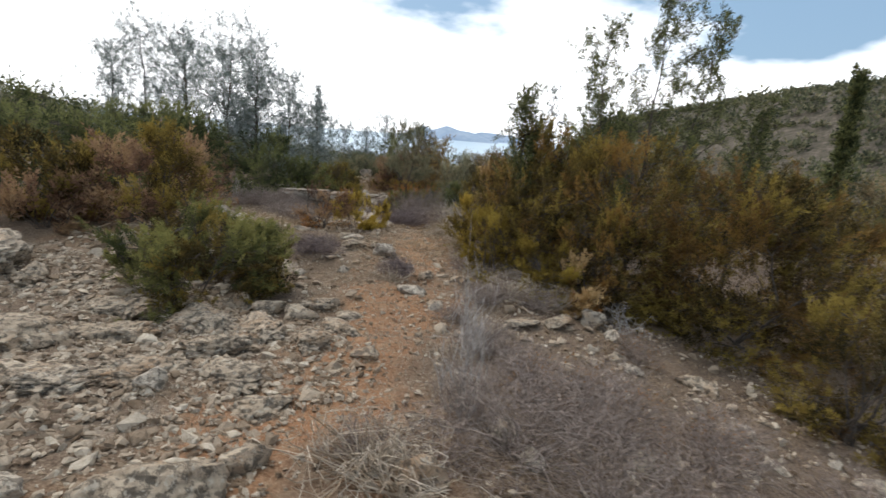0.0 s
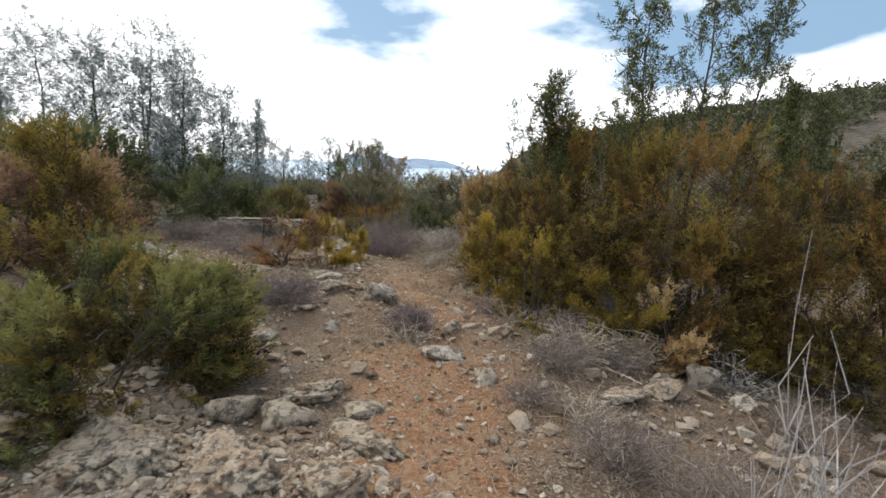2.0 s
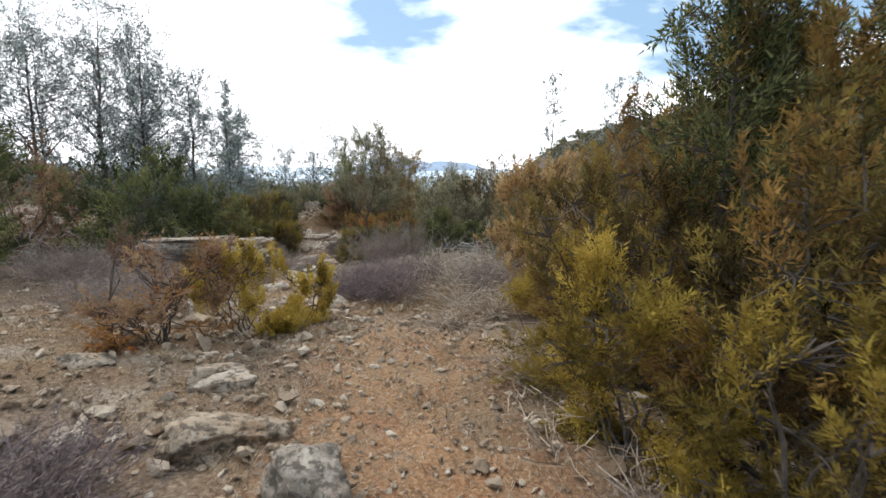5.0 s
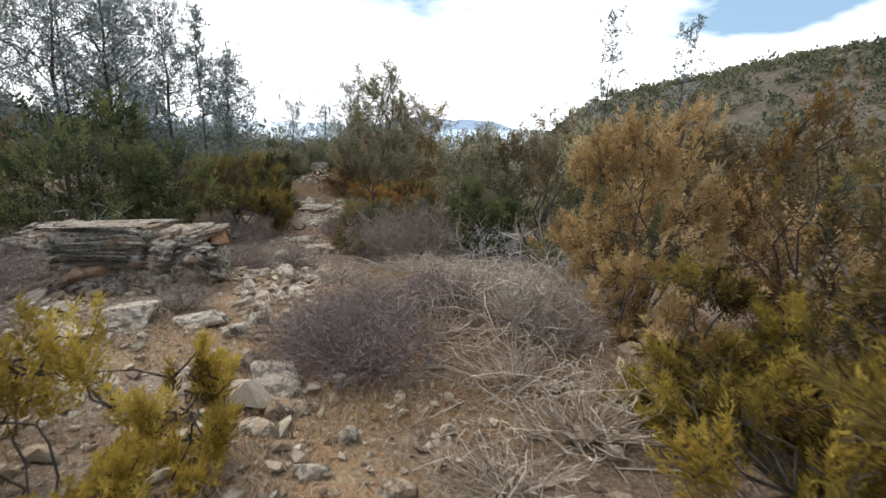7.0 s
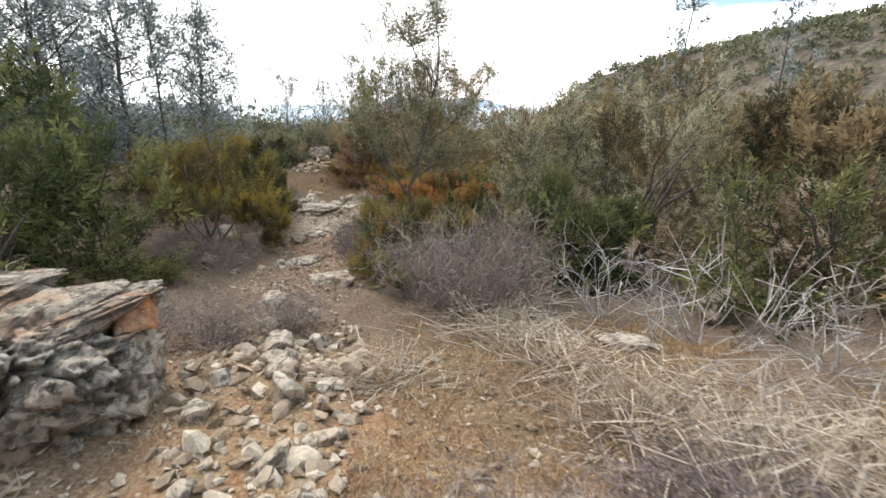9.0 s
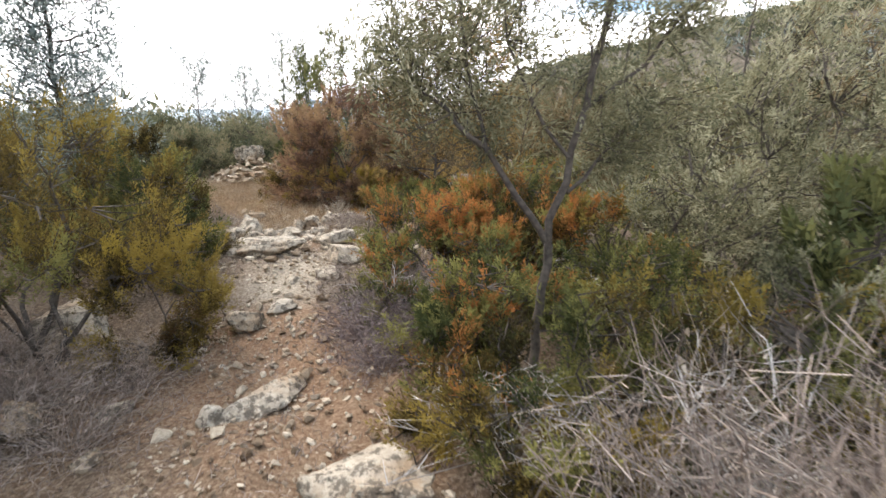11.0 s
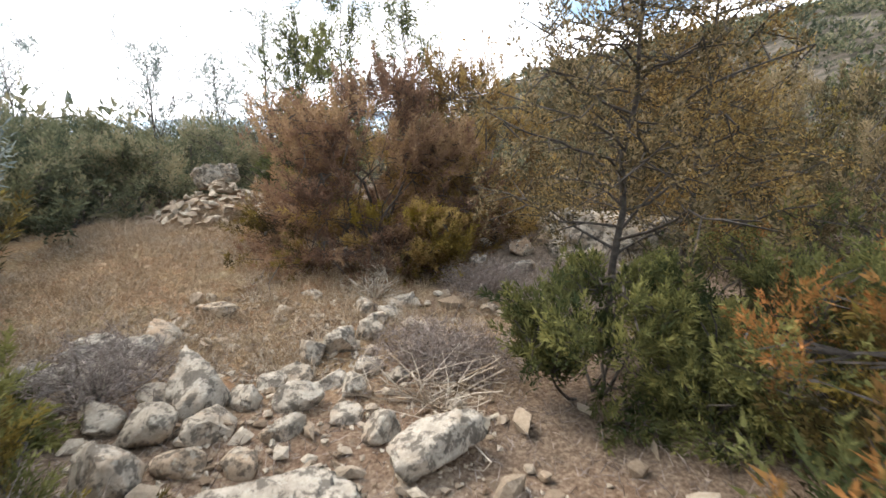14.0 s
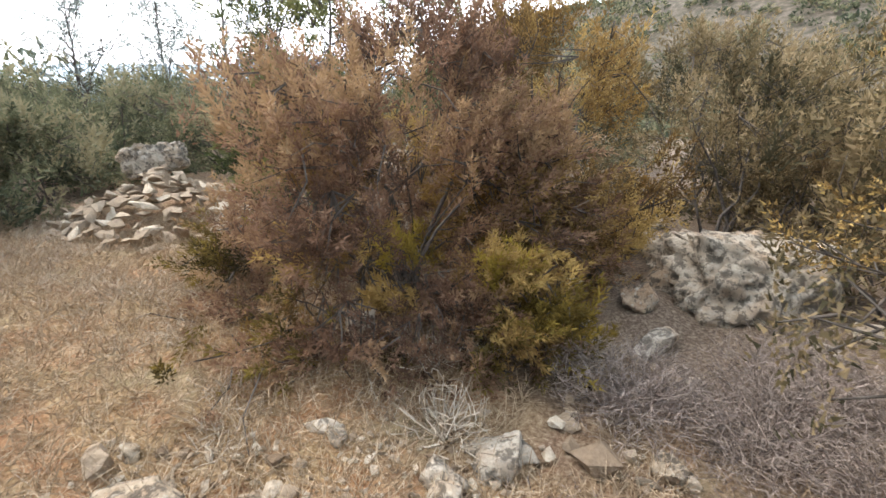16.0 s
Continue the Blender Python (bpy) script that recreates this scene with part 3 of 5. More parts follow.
def zone_colours(x, y):
    c = np.interp(y, KY, KX)
    d = np.abs(x - c)
    w = vnoise(x * 1.6, y * 1.6, 11) * .7 + vnoise(x * 5, y * 5, 12) * .5
    soil = step(1.25, .35, d + w - .35) * np.interp(y, (0, 3, 9, 11, 15, 16.5, 19, 19.6, 28), (.75, .98, .95, .8, .1, .1, .5, .2, .2))
    straw = step(2.6, .8, d + w * 1.6 - .3) * np.interp(y, (0, 7, 8.5, 10, 15, 15.8, 21.4, 22.4, 26.5, 28), (.05, .15, .45, .55, .75, .05, .0, 1.0, .95, .2))
    straw = np.maximum(straw, step(3.2, 1.4, np.abs(x + 4.6) + w * .5) * step(22.2, 22.8, y) * step(27, 26, y) * .95)
    straw = np.maximum(straw, step(.52, .7, vnoise(x * .8, y * .8, 15)) * step(-1.2, -2.4, x) * step(-7, -5.5, x) * step(6, 8, y) * step(14, 12, y) * .6)
    gravel = step(.75, .25, d + w * .5 - .2) * step(19.0, 19.6, y) * step(21.2, 20.5, y) * .9
    gravel = np.maximum(gravel, step(.5, .75, vnoise(x * 2.2, y * 2.2, 16) * .6 + vnoise(x * 6, y * 6, 17) * .4) * step(-1.2, -2.2, x) * step(-6.5, -5, x) * step(15, 12, y) * .8)
    far = step(18, 45, np.hypot(x + 1, y - 12))
    return np.stack([soil, straw, gravel, far], 1)


gx, gy = graded(-6.0, 4.0, .095, 3000), graded(-.3, 28.0, .095, 3000)
X, Y = np.meshgrid(gx, gy)
nx, ny = len(gx), len(gy)
gv = np.stack([X.ravel(), Y.ravel(), terrain(X, Y).ravel()], 1)
ii, jj = np.meshgrid(np.arange(nx - 1), np.arange(ny - 1))
q0 = (jj * nx + ii).ravel()
gmesh = mesh_of("ground", gv, np.stack([q0, q0 + 1, q0 + nx + 1, q0 + nx], 1), M_GROUND, True)
gmesh.color_attributes.new("zones", "FLOAT_COLOR", "POINT").data.foreach_set("color", zone_colours(gv[:, 0], gv[:, 1]).astype(np.float32).ravel())
tagged(new("ground", gmesh), "stony red-brown hillside ground with dry grass and gravel", "ground", kind="structure")

M_SEA = plain_material("sea", (0.30, 0.42, 0.50), (0.36, 0.47, 0.55), .01, .35)
sea = new("water", mesh_of("water", [(-4000, 200, -80), (4000, 200, -80), (4000, 4800, -80), (-4000, 4800, -80)], [(0, 1, 2, 3)], M_SEA))
tagged(sea, "pale calm sea far below the hillside", "sea", kind="structure")
# the blue-grey base colour carries the distance haze over the land
M_ISLE = plain_material("haze_blue_island", (0.22, 0.30, 0.40), (0.30, 0.37, 0.46), .02)


def island(x, y, half, peak, seed, label):
    t = np.linspace(-1, 1, 60)
    prof = np.clip(1 - np.abs(t) ** 1.6, 0, 1) * (.55 + .6 * vnoise(t * 4 + 9, t * 0 + seed, 7)) + .0
    rows = []
    for k, dy in ((0, -half * .5), (1, 0), (0, half * .5)):
        rows.append(np.stack([x + t * half, np.full(60, y + dy), -82 + k * prof * (peak + 82)], 1))
    v = np.concatenate(rows)
    f = [(a * 60 + i, a * 60 + i + 1, (a + 1) * 60 + i + 1, (a + 1) * 60 + i) for a in range(2) for i in range(59)]
    ob = new("island", mesh_of("island", v, f, M_ISLE, True))
    tagged(ob, label, "island", kind="structure")


island(-40, 4000, 400, 42, 3.0, "hazy blue island ridge across the sea")
island(330, 4500, 380, 10, 8.0, "faint low haze-blue coast across the sea")


def scrub(name, label, n, area, size, per, leaf, mat, seed, bare=.4, clear=24, young=.6):
    """Shrubs too far off to count: leafy domes over the hills, in one mesh."""
    rng = np.random.default_rng(seed)
    x, y = rng.uniform(area[0], area[1], n), rng.uniform(area[2], area[3], n)
    keep = (vnoise(x * .05, y * .05, 21) + rng.uniform(-.25, .25, n) > bare) & (np.hypot(x + 1, y - 14) > clear)
    x, y = x[keep], y[keep]
    n = len(x)
    s = size * rng.uniform(.45, 1.3, n) * np.where(rng.uniform(size=n) < .12, 1.7, 1.0)
    base = np.stack([x, y, terrain(x, y)], 1)
    k = np.repeat(np.arange(n), per)
    d = unit(rng.normal(size=(len(k), 3)))
    d[:, 2] = np.abs(d[:, 2])
    at = base[k] + d * s[k, None] * np.array([1, 1, 1.1]) * rng.uniform(.55, 1.0, (len(k), 1))
    sc = np.repeat(s / size, per)[:, None] ** .5
    v, f, ag = leaves(rng, at, d + rng.normal(size=d.shape) * .6, leaf[0] * sc, leaf[1] * sc, np.clip(rng.normal(size=len(k)) * .15 + young, 0, 1.2))
    tagged(new(name, mesh_of(name, v, f, mat, False, ag)), label, "scrub", kind="stuff")


scrub("hillside_scrub", "dark green scrub dotting the far brown hillside", 1500, (12, 170, -20, 170), 1.5, 46, (.55, .32), M_FAR, 5, .38, 24, .6)
scrub("hill_face_scrub", "low dark scrub thinly covering the brown hill face", 1900, (14, 110, 25, 150), 1.1, 60, (.5, .32), M_SCRUB, 15, .1, 24, .6)
scrub("ridge_scrub", "dense dark green scrub on the wooded ridge", 1500, (-70, 25, 34, 110), 1.4, 48, (.36, .19), M_SCRUB, 6, .2)
scrub("thicket", "dense grey-green thicket in the hazy hollow", 330, (-22, -5.8, 26.5, 50), .85, 150, (.13, .042), M_SCRUB, 9, .1, 13)
scrub("left_hill_scrub", "dark scrub on the low hill", 1500, (-110, -14, -15, 75), 1.3, 34, (.4, .22), M_DARK, 7, -.05, 24, .4)

# ---- big shrubs beside the first stretch ----
FINE = (.038, .0115)
JUN = "dense olive-brown juniper bush with yellow-green tips beside the path"
for x, y, r, hgt in ((2.7, 7.7, 1.3, 2.3), (4.1, 6.8, 1.3, 2.3), (1.75, 8.9, .95, 2.3), (5.5, 7.9, 1.4, 2.2)):
    bush("juniper_bush", "large dense olive-brown juniper bush in a hedge", "bush", x, y, r, hgt, M_JUNIPER, (.045, .0143), int(620 * r), 80, .135, group="juniper hedge", mat2=M_RUST, share2=.16, low=.0, lobes=60, skirt=.12, shell=.25, thick=.5)
for x, y, r, hgt in ((.9, 9.15, .72, 1.75), (1.55, 10.3, .85, 1.85)):
    bush("juniper_bush", JUN, "bush", x, y, r, hgt, M_JUNIPER, (.024, .0075), int(520 * r), 125, .085, group="juniper hedge", mat2=M_RUST, share2=.25, lobes=34, shell=.3, low=.0, thick=.6)
for x, y, r, hgt in ((.72, 7.35, .5, .95), (.5, 8.2, .5, 1.0), (1.35, 6.9, .48, .85), (.75, 10.1, .42, .8)):
    bush("juniper_bush", "low yellow-green juniper shrub at the path edge", "bush", x, y, r, hgt, M_MUSTARD, (.028, .0085), int(640 * r), 85, .08, group="juniper hedge", mat2=M_HEATH, share2=.22, low=.0, shell=.25, thick=.5)
for x, y, r, hgt in ((1.15, 7.8, .8, 1.6), (3.9, 4.4, .75, 1.4), (2.2, 7.0, .7, 1.35)):
    bush("juniper_bush", JUN, "bush", x, y, r, hgt, M_JUNIPER, FINE, int(520 * r), 72, .095, group="juniper hedge", mat2=M_RUST, share2=.16, low=.0, lobes=32, shell=.25, thick=.6)
bush("juniper_bush", "low orange-brown withered juniper branch shrub", "bush", 1.75, 6.65, .45, .7, M_ORANGE, FINE, 150, 80, .085, group="juniper hedge", mat2=M_GOLD, share2=.4)
bush("juniper_bush", "low golden-brown juniper shrub at the path edge", "bush", .95, 10.95, .45, .6, M_JUNIPER, FINE, 200, 80, .07, group="juniper hedge", mat2=M_MUSTARD, share2=.4)
bush("juniper_bush", "low golden-brown juniper shrub at the path edge", "bush", 1.75, 11.3, .55, .8, M_JUNIPER, FINE, 230, 80, .08, group="juniper hedge", mat2=M_MUSTARD, share2=.4)
bush("juniper_bush", "low golden-brown juniper shrub at the path edge", "bush", 1.2, 11.8, .45, .6, M_JUNIPER, FINE, 180, 75, .07, group="juniper hedge", mat2=M_GOLD, share2=.4)
bush("juniper_bush", "tall dark brown-green juniper behind golden shrubs", "bush", 3.0, 10.9, 1.05, 2.9, M_DARK, (.06, .016), 330, 75, .13, group="juniper hedge")
bush("golden_shrub", "golden dry-leaved shrub glowing beside the path", "shrub", 1.4, 13.2, .75, 1.75, M_GOLD, (.036, .012), 440, 70, .085, upright=.9, thick=.4)
bush("golden_shrub", "low golden dry-leaved shrub at a larger one", "shrub", 1.05, 12.55, .45, .6, M_GOLD, (.032, .011), 170, 70, .075, upright=.9, thick=.5)
bush("golden_shrub", "taller rusty brown shrub with golden dry leaves", "shrub", 2.65, 12.9, .8, 1.85, M_RUST, (.036, .013), 420, 70, .10, upright=.9, thick=.4, mat2=M_GOLD, share2=.25)
# low left juniper
bush("juniper_bush", "low spreading green-brown juniper among the rubble", "bush", -2.85, 5.85, 1.0, .92, M_GREEN, FINE, 900, 90, .1, low=.0, shell=.2, thick=.5, lobes=44, mat2=M_JUNIPER, share2=.3)
bush("juniper_bush", "upright green juniper bush behind rubble", "bush", -4.0, 7.4, .7, 1.75, M_JUNIPER, (.055, .015), 300, 60, .11, top=.5)
for x, y, r, hgt, m, lb in ((-6.3, 8.4, 1.1, 1.3, M_JUNIPER, "olive-brown bush on the slope"), (-5.9, 7.5, .55, .65, M_RED, "reddish-brown half-dry bush on the slope"), (-7.6, 9.8, 1.4, 1.7, M_DARK, "dark green bush on the slope"),
                            (-5.4, 10.6, .9, 1.35, M_RED, "reddish-brown half-dry bush on the slope"), (-5.3, 8.4, .8, 1.3, M_RED, "reddish-brown half-dry bush on the slope"), (-8.9, 8.2, 1.2, 1.7, M_DARK, "dark green bush on the slope"),
                            (-6.6, 12.8, 1.3, 2.0, M_DARK, "dark green bush behind the ledge"), (-5.4, 16.2, 1.2, 1.8, M_DARK, "dense dark green bush behind the rock ledge"),
                            (-4.55, 17.2, .75, 1.55, M_DARK, "dense dark green bush behind the rock ledge"), (-8.2, 14.5, 1.6, 2.2, M_DARK, "dark green bush on the slope"),
                            (-6.7, 18.2, 1.5, 2.2, M_DARK, "dark green bush below the trees"), (-8.8, 17.5, 1.5, 2.3, M_RED, "reddish-brown half-dry bush on the slope"), (-10.5, 15.5, 1.7, 2.3, M_DARK, "dark green bush on the slope"), (-9.8, 12.0, 1.6, 2.2, M_DARK, "dark green bush on the slope")):
    bush("evergreen_bush", lb, "bush", x, y, r, hgt, m, (.08, .028), int(240 * r), 36, .15)
bush("dry_shrub", "orange-brown withered leafy shrub on bare twigs", "shrub", -2.35, 9.9, .5, .95, M_ORANGE, (.03, .013), 200, 40, .075, limbs=14, thick=.4, mat2=M_RED, share2=.5)
bush("heath_shrub", "yellow-green feathery heath shrub beside rocks", "shrub", -1.85, 10.35, .5, .8, M_HEATH, (.03, .008), 230, 120, .075, upright=1.6, low=.0, thick=.25, limbs=12, shell=.2)
bush("heath_shrub", "small yellow-green heath sprig beside rocks", "shrub", -1.42, 10.5, .28, .62, M_HEATH, (.03, .008), 110, 120, .06, upright=1.6, low=.0, thick=.25, limbs=8, shell=.2)

# ---- shrubs around the middle stretch ----
bush("olive_bush", "pale grey-green wild olive bush", "bush", 1.6, 18.2, 1.15, 2.5, M_OLIVE, (.06, .0144), 420, 50, .12, limbs=12, sparse=.3, mat2=M_OAK, share2=.4)
bush("evergreen_bush", "low dark green bush behind dry twigs", "bush", .35, 17.3, .8, 1.1, M_DARK, (.07, .028), 220, 55, .11)
bush("evergreen_bush", "brown-green bush below the hillside", "bush", 3.4, 17.2, 1.4, 2.4, M_OAK, (.08, .03), 330, 55, .13)
bush("evergreen_bush", "brown-green bush below the hillside", "bush", 5.5, 16.0, 1.6, 2.4, M_OAK, (.08, .03), 330, 50, .14)

# ---- shrubs around the last stretch ----
bush("juniper_bush", "tall feathery green-brown bush on dark bare stems", "bush", -4.1, 18.65, 1.0, 1.5, M_GREEN, (.026, .0075), 500, 100, .10, low=.42, thick=.7, limbs=7, mat2=M_JUNIPER, share2=.5, upright=.9)
bush("juniper_bush", "low yellow-green bush leaning over the path", "bush", -3.42, 18.62, .42, .8, M_JUNIPER, (.022, .006), 260, 120, .08, mat2=M_MUSTARD, share2=.1, low=.0, shell=.2, thick=.3)
bush("juniper_bush", "green-brown bush beside the path", "bush", -4.7, 20.4, .8, 1.25, M_GREEN, (.035, .011), 330, 70, .10, mat2=M_JUNIPER, share2=.5)
bush("juniper_bush", "small green-brown bush beside the path", "bush", -4.5, 21.45, .62, 1.2, M_GREEN, (.04, .011), 300, 80, .09, mat2=M_JUNIPER, share2=.4)
for x, y, r, hgt in ((-3.8, 19.75, .55, .95), (-3.85, 20.6, .45, .75)):
    bush("juniper_bush", "feathery yellow-green bush crowding the path", "bush", x, y, r, hgt, M_GREEN, (.028, .0085), int(480 * r), 85, .085, mat2=M_JUNIPER, share2=.35, low=.0, upright=.9)
bush("mastic_bush", "small leafy green mastic bush", "bush", -1.62, 18.15, .33, .45, M_GREEN, (.04, .014), 130, 60, .06)
bush("mastic_bush", "leafy green mastic bush with orange leaves", "bush", -1.35, 18.5, .6, .62, M_GREEN, (.03, .0105), 320, 80, .075, mat2=M_ORANGE, share2=.10)
bush("mastic_bush", "green mastic bush topped with orange and red leaves", "bush", -1.55, 19.75, .68, .78, M_GREEN, (.03, .0105), 360, 70, .08, mat2=M_ORANGE, share2=.3)
bush("mastic_bush", "green mastic bush topped with orange and red leaves", "bush", -.65, 19.6, .7, .8, M_GREEN, (.03, .0105), 360, 70, .08, mat2=M_ORANGE, share2=.24)
bush("mastic_bush", "bright green leafy mastic bush", "bush", -1.5, 21.45, .55, .6, M_GREEN, (.036, .0115), 360, 80, .075)
bush("mastic_bush", "bright green leafy mastic bush", "bush", -.7, 21.2, .7, .72, M_GREEN, (.036, .0115), 400, 80, .085, mat2=M_ORANGE, share2=.02)
bush("juniper_bush", "rust-brown juniper bush with olive lower branches", "bush", -2.42, 24.85, 1.22, 1.9, M_RED, FINE, 1300, 95, .11, low=.0, lobes=60, shell=.15, limbs=14, thick=.6, skirt=.3, mat2=M_JUNIPER, share2=.06)
bush("juniper_bush", "low golden-brown juniper limbs with rusty tips", "bush", -2.2, 24.9, 1.2, 1.2, M_BROWN, FINE, 700, 80, .10, low=.0, lobes=44, shell=.15, thick=.5, mat2=M_RED, share2=.3, skirt=.25)
bush("juniper_bush", "olive-yellow low branches of juniper on the terrace", "bush", -1.95, 24.3, .8, .55, M_BROWN, FINE, 360, 85, .09, low=.0, shell=.2, mat2=M_MUSTARD, share2=.2)
bush("juniper_bush", "yellow-brown juniper bush on the terrace edge", "bush", -.95, 25.3, 1.1, 2.0, M_BROWN, FINE, 800, 85, .12, low=.0, lobes=44, shell=.2, thick=.5, mat2=M_RUST, share2=.25)
bush("juniper_bush", "dark green conifer bush behind rust-brown juniper", "bush", -3.0, 26.6, .65, 2.2, M_DARK, (.06, .02), 260, 60, .10)
for x, y, r, hgt, m in ((1.7, 25.0, .9, 1.5, M_OAK), (2.3, 22.3, 1.1, 1.9, M_OAK), (1.2, 20.8, .8, 1.4, M_OLIVE), (3.2, 20.6, 1.2, 2.0, M_OLIVE), (1.4, 26.4, 1.1, 1.9, M_OAK), (3.6, 24.8, 1.3, 2.0, M_OAK), (.4, 19.0, .75, 1.7, M_OLIVE), (5.0, 22.0, 1.4, 2.0, M_OAK)):
    bush("olive_bush" if m is M_OLIVE else "oak_bush", "grey-green wild olive bush on the slope" if m is M_OLIVE else "brown-green half-dry oak scrub bush", "bush", x, y, r, hgt, m, (.05, .0144), int(250 * r), 60, .13, sparse=.3)
for x, y, r, hgt in ((-7.2, 26.0, 1.2, 1.2), (-8.6, 28.5, 1.5, 1.5), (-6.6, 30.0, 1.3, 1.4), (-9.6, 24.5, 1.5, 1.6), (-4.9, 31.5, 1.2, 1.3), (-7.4, 22.6, 1.2, 1.4), (-2.6, 30.5, 1.3, 1.6), (-.4, 29.5, 1.4, 1.8), (-10.5, 31, 1.8, 1.7), (-6.2, 35, 1.8, 1.6), (-1.5, 36, 1.8, 1.8), (2.5, 31, 1.8, 2.2), (-6.1, 25.6, .9, .95), (-6.4, 24.2, .8, .9), (-5.6, 27.9, 1.0, 1.0), (-6.0, 22.9, .8, .95), (-5.3, 29.2, 1.1, 1.3), (-6.9, 27.4, 1.1, 1.2), (-5.9, 26.7, .8, .9), (-3.9, 29.8, 1.0, 1.2)):
    bush("evergreen_bush", "grey-green bush in the hazy thicket", "bush", x, y, r, hgt, M_SCRUB, (.066, .023), int(240 * r), 44, .16)

for x, y, r, hgt, o in ((-1.75, 18.0, .35, .45, .0), (-1.35, 18.1, .5, .6, .08), (-.75, 18.1, .55, .7, .0), (-.95, 17.5, .4, .4, .0), (-.1, 18.0, .6, .7, .05), (-.4, 20.6, .55, .75, .1), (.3, 20.0, .7, .9, .05), (-1.95, 18.85, .28, .36, .1), (-2.0, 19.35, .3, .5, .12), (-1.1, 20.6, .5, .75, .15), (.1, 21.6, .7, .85, .05), (-.2, 22.3, .6, .8, .05)):
    bush("mastic_bush", "leafy green mastic bush with scattered red leaves" if o else "leafy green mastic bush", "bush", x, y, r, hgt, M_GREEN, (.03, .0095), int(70 + 320 * r), 50, .078, mat2=M_ORANGE if o else None, share2=o)
for x, y, r, hgt, m in ((1.9, 24.2, 1.0, 1.6, M_OAK), (3.0, 27.0, 1.4, 2.1, M_OAK), (.3, 27.6, 1.2, 1.9, M_OAK), (4.8, 26.0, 1.5, 2.2, M_JUNIPER), (6.5, 24.5, 1.6, 2.3, M_OAK), (5.5, 29.5, 1.8, 2.4, M_OAK), (8.2, 27.5, 1.9, 2.5, M_DARK), (7.2, 21.0, 1.7, 2.3, M_OAK), (.75, 23.6, .85, 1.5, M_OAK), (.9, 25.3, .9, 1.6, M_OAK), (2.9, 23.4, 1.1, 1.8, M_OAK), (2.6, 25.8, 1.2, 1.9, M_OAK), (4.2, 22.9, 1.3, 2.0, M_OAK), (8.5, 17.5, 1.8, 2.4, M_DARK), (7.2, 13.0, 1.6, 2.3, M_OAK), (5.2, 12.5, 1.4, 2.2, M_JUNIPER), (8.5, 9.5, 1.7, 2.3, M_OAK), (6.8, 5.8, 1.3, 1.9, M_OLIVE), (10.5, 22.5, 2.0, 2.6, M_OAK), (10.5, 14, 2.0, 2.6, M_DARK), (2.0, 16.2, .8, 1.4, M_DARK)):
    bush("oak_bush" if m is M_OAK else "evergreen_bush", "brown-green scrub bush on the lower slope", "bush", x, y, r, hgt, m, (.062, .024), int(190 * r), 40, .17)

for x, y, r, hgt, m, m2 in ((-1.62, 17.2, .36, .62, M_GREEN, M_JUNIPER), (-1.15, 17.15, .42, .8, M_JUNIPER, M_GREEN), (-1.8, 17.55, .3, .45, M_JUNIPER, M_ORANGE), (-.75, 17.0, .4, .75, M_GREEN, M_JUNIPER), (-1.45, 16.75, .28, .4, M_GREEN, M_MUSTARD), (-.4, 17.3, .5, .9, M_JUNIPER, M_OLIVE)):
    bush("mastic_bush", "olive-brown mastic bush crowding round an olive trunk", "bush", x, y, r, hgt, m, (.026, .0085), int(420 * r), 60, .075, mat2=m2, share2=.3, low=.0, shell=.25)
for x, y, r, hgt in ((-1.0, 20.0, .6, .72), (-.9, 19.15, .5, .62), (-1.2, 19.2, .45, .55), (-.3, 19.1, .55, .75), (-.75, 20.3, .5, .75)):
    bush("mastic_bush", "olive-brown mastic bush with rusty top leaves", "bush", x, y, r, hgt, M_JUNIPER, (.036, .0135), int(330 * r), 60, .085, mat2=M_ORANGE, share2=.22, low=.0, shell=.25, thick=.4)

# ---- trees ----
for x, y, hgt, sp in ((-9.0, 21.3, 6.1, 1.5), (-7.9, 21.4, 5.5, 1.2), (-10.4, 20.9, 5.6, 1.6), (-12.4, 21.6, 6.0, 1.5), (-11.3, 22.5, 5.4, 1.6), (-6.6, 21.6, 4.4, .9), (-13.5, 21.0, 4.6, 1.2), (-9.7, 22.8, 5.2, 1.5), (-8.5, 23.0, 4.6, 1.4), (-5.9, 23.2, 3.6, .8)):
    tree("pine_tree", "slender grey-green pine with an open, haze-paled crown", x, y, hgt, sp * 1.35, M_PINE, (.088, .019), 40, 50, .17, .12, (random.uniform(-.3, .3), 0), .06, .5, "pine group", 7, .62)
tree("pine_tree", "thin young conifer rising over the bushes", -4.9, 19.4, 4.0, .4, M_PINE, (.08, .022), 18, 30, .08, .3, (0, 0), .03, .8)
for x, y, hgt, sp, ln in ((2.4, 8.7, 4.0, .55, -.05), (3.15, 8.7, 4.6, .75, .05), (3.6, 8.7, 4.3, .6, .5), (1.15, 8.7, 2.75, .35, .05), (4.9, 8.8, 3.3, .4, .1)):
    tree("young_pine", "young conifer with sparse needles above juniper hedge", x, y, hgt, sp * 1.25, M_DARK, (.046, .0135), 22, 105, .11, .42, (ln, 0), .035, .55, "young conifers", 5, .55)
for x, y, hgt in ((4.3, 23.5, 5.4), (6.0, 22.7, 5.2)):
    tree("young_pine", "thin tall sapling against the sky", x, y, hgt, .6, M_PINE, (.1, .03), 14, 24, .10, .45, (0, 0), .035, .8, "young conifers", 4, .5)
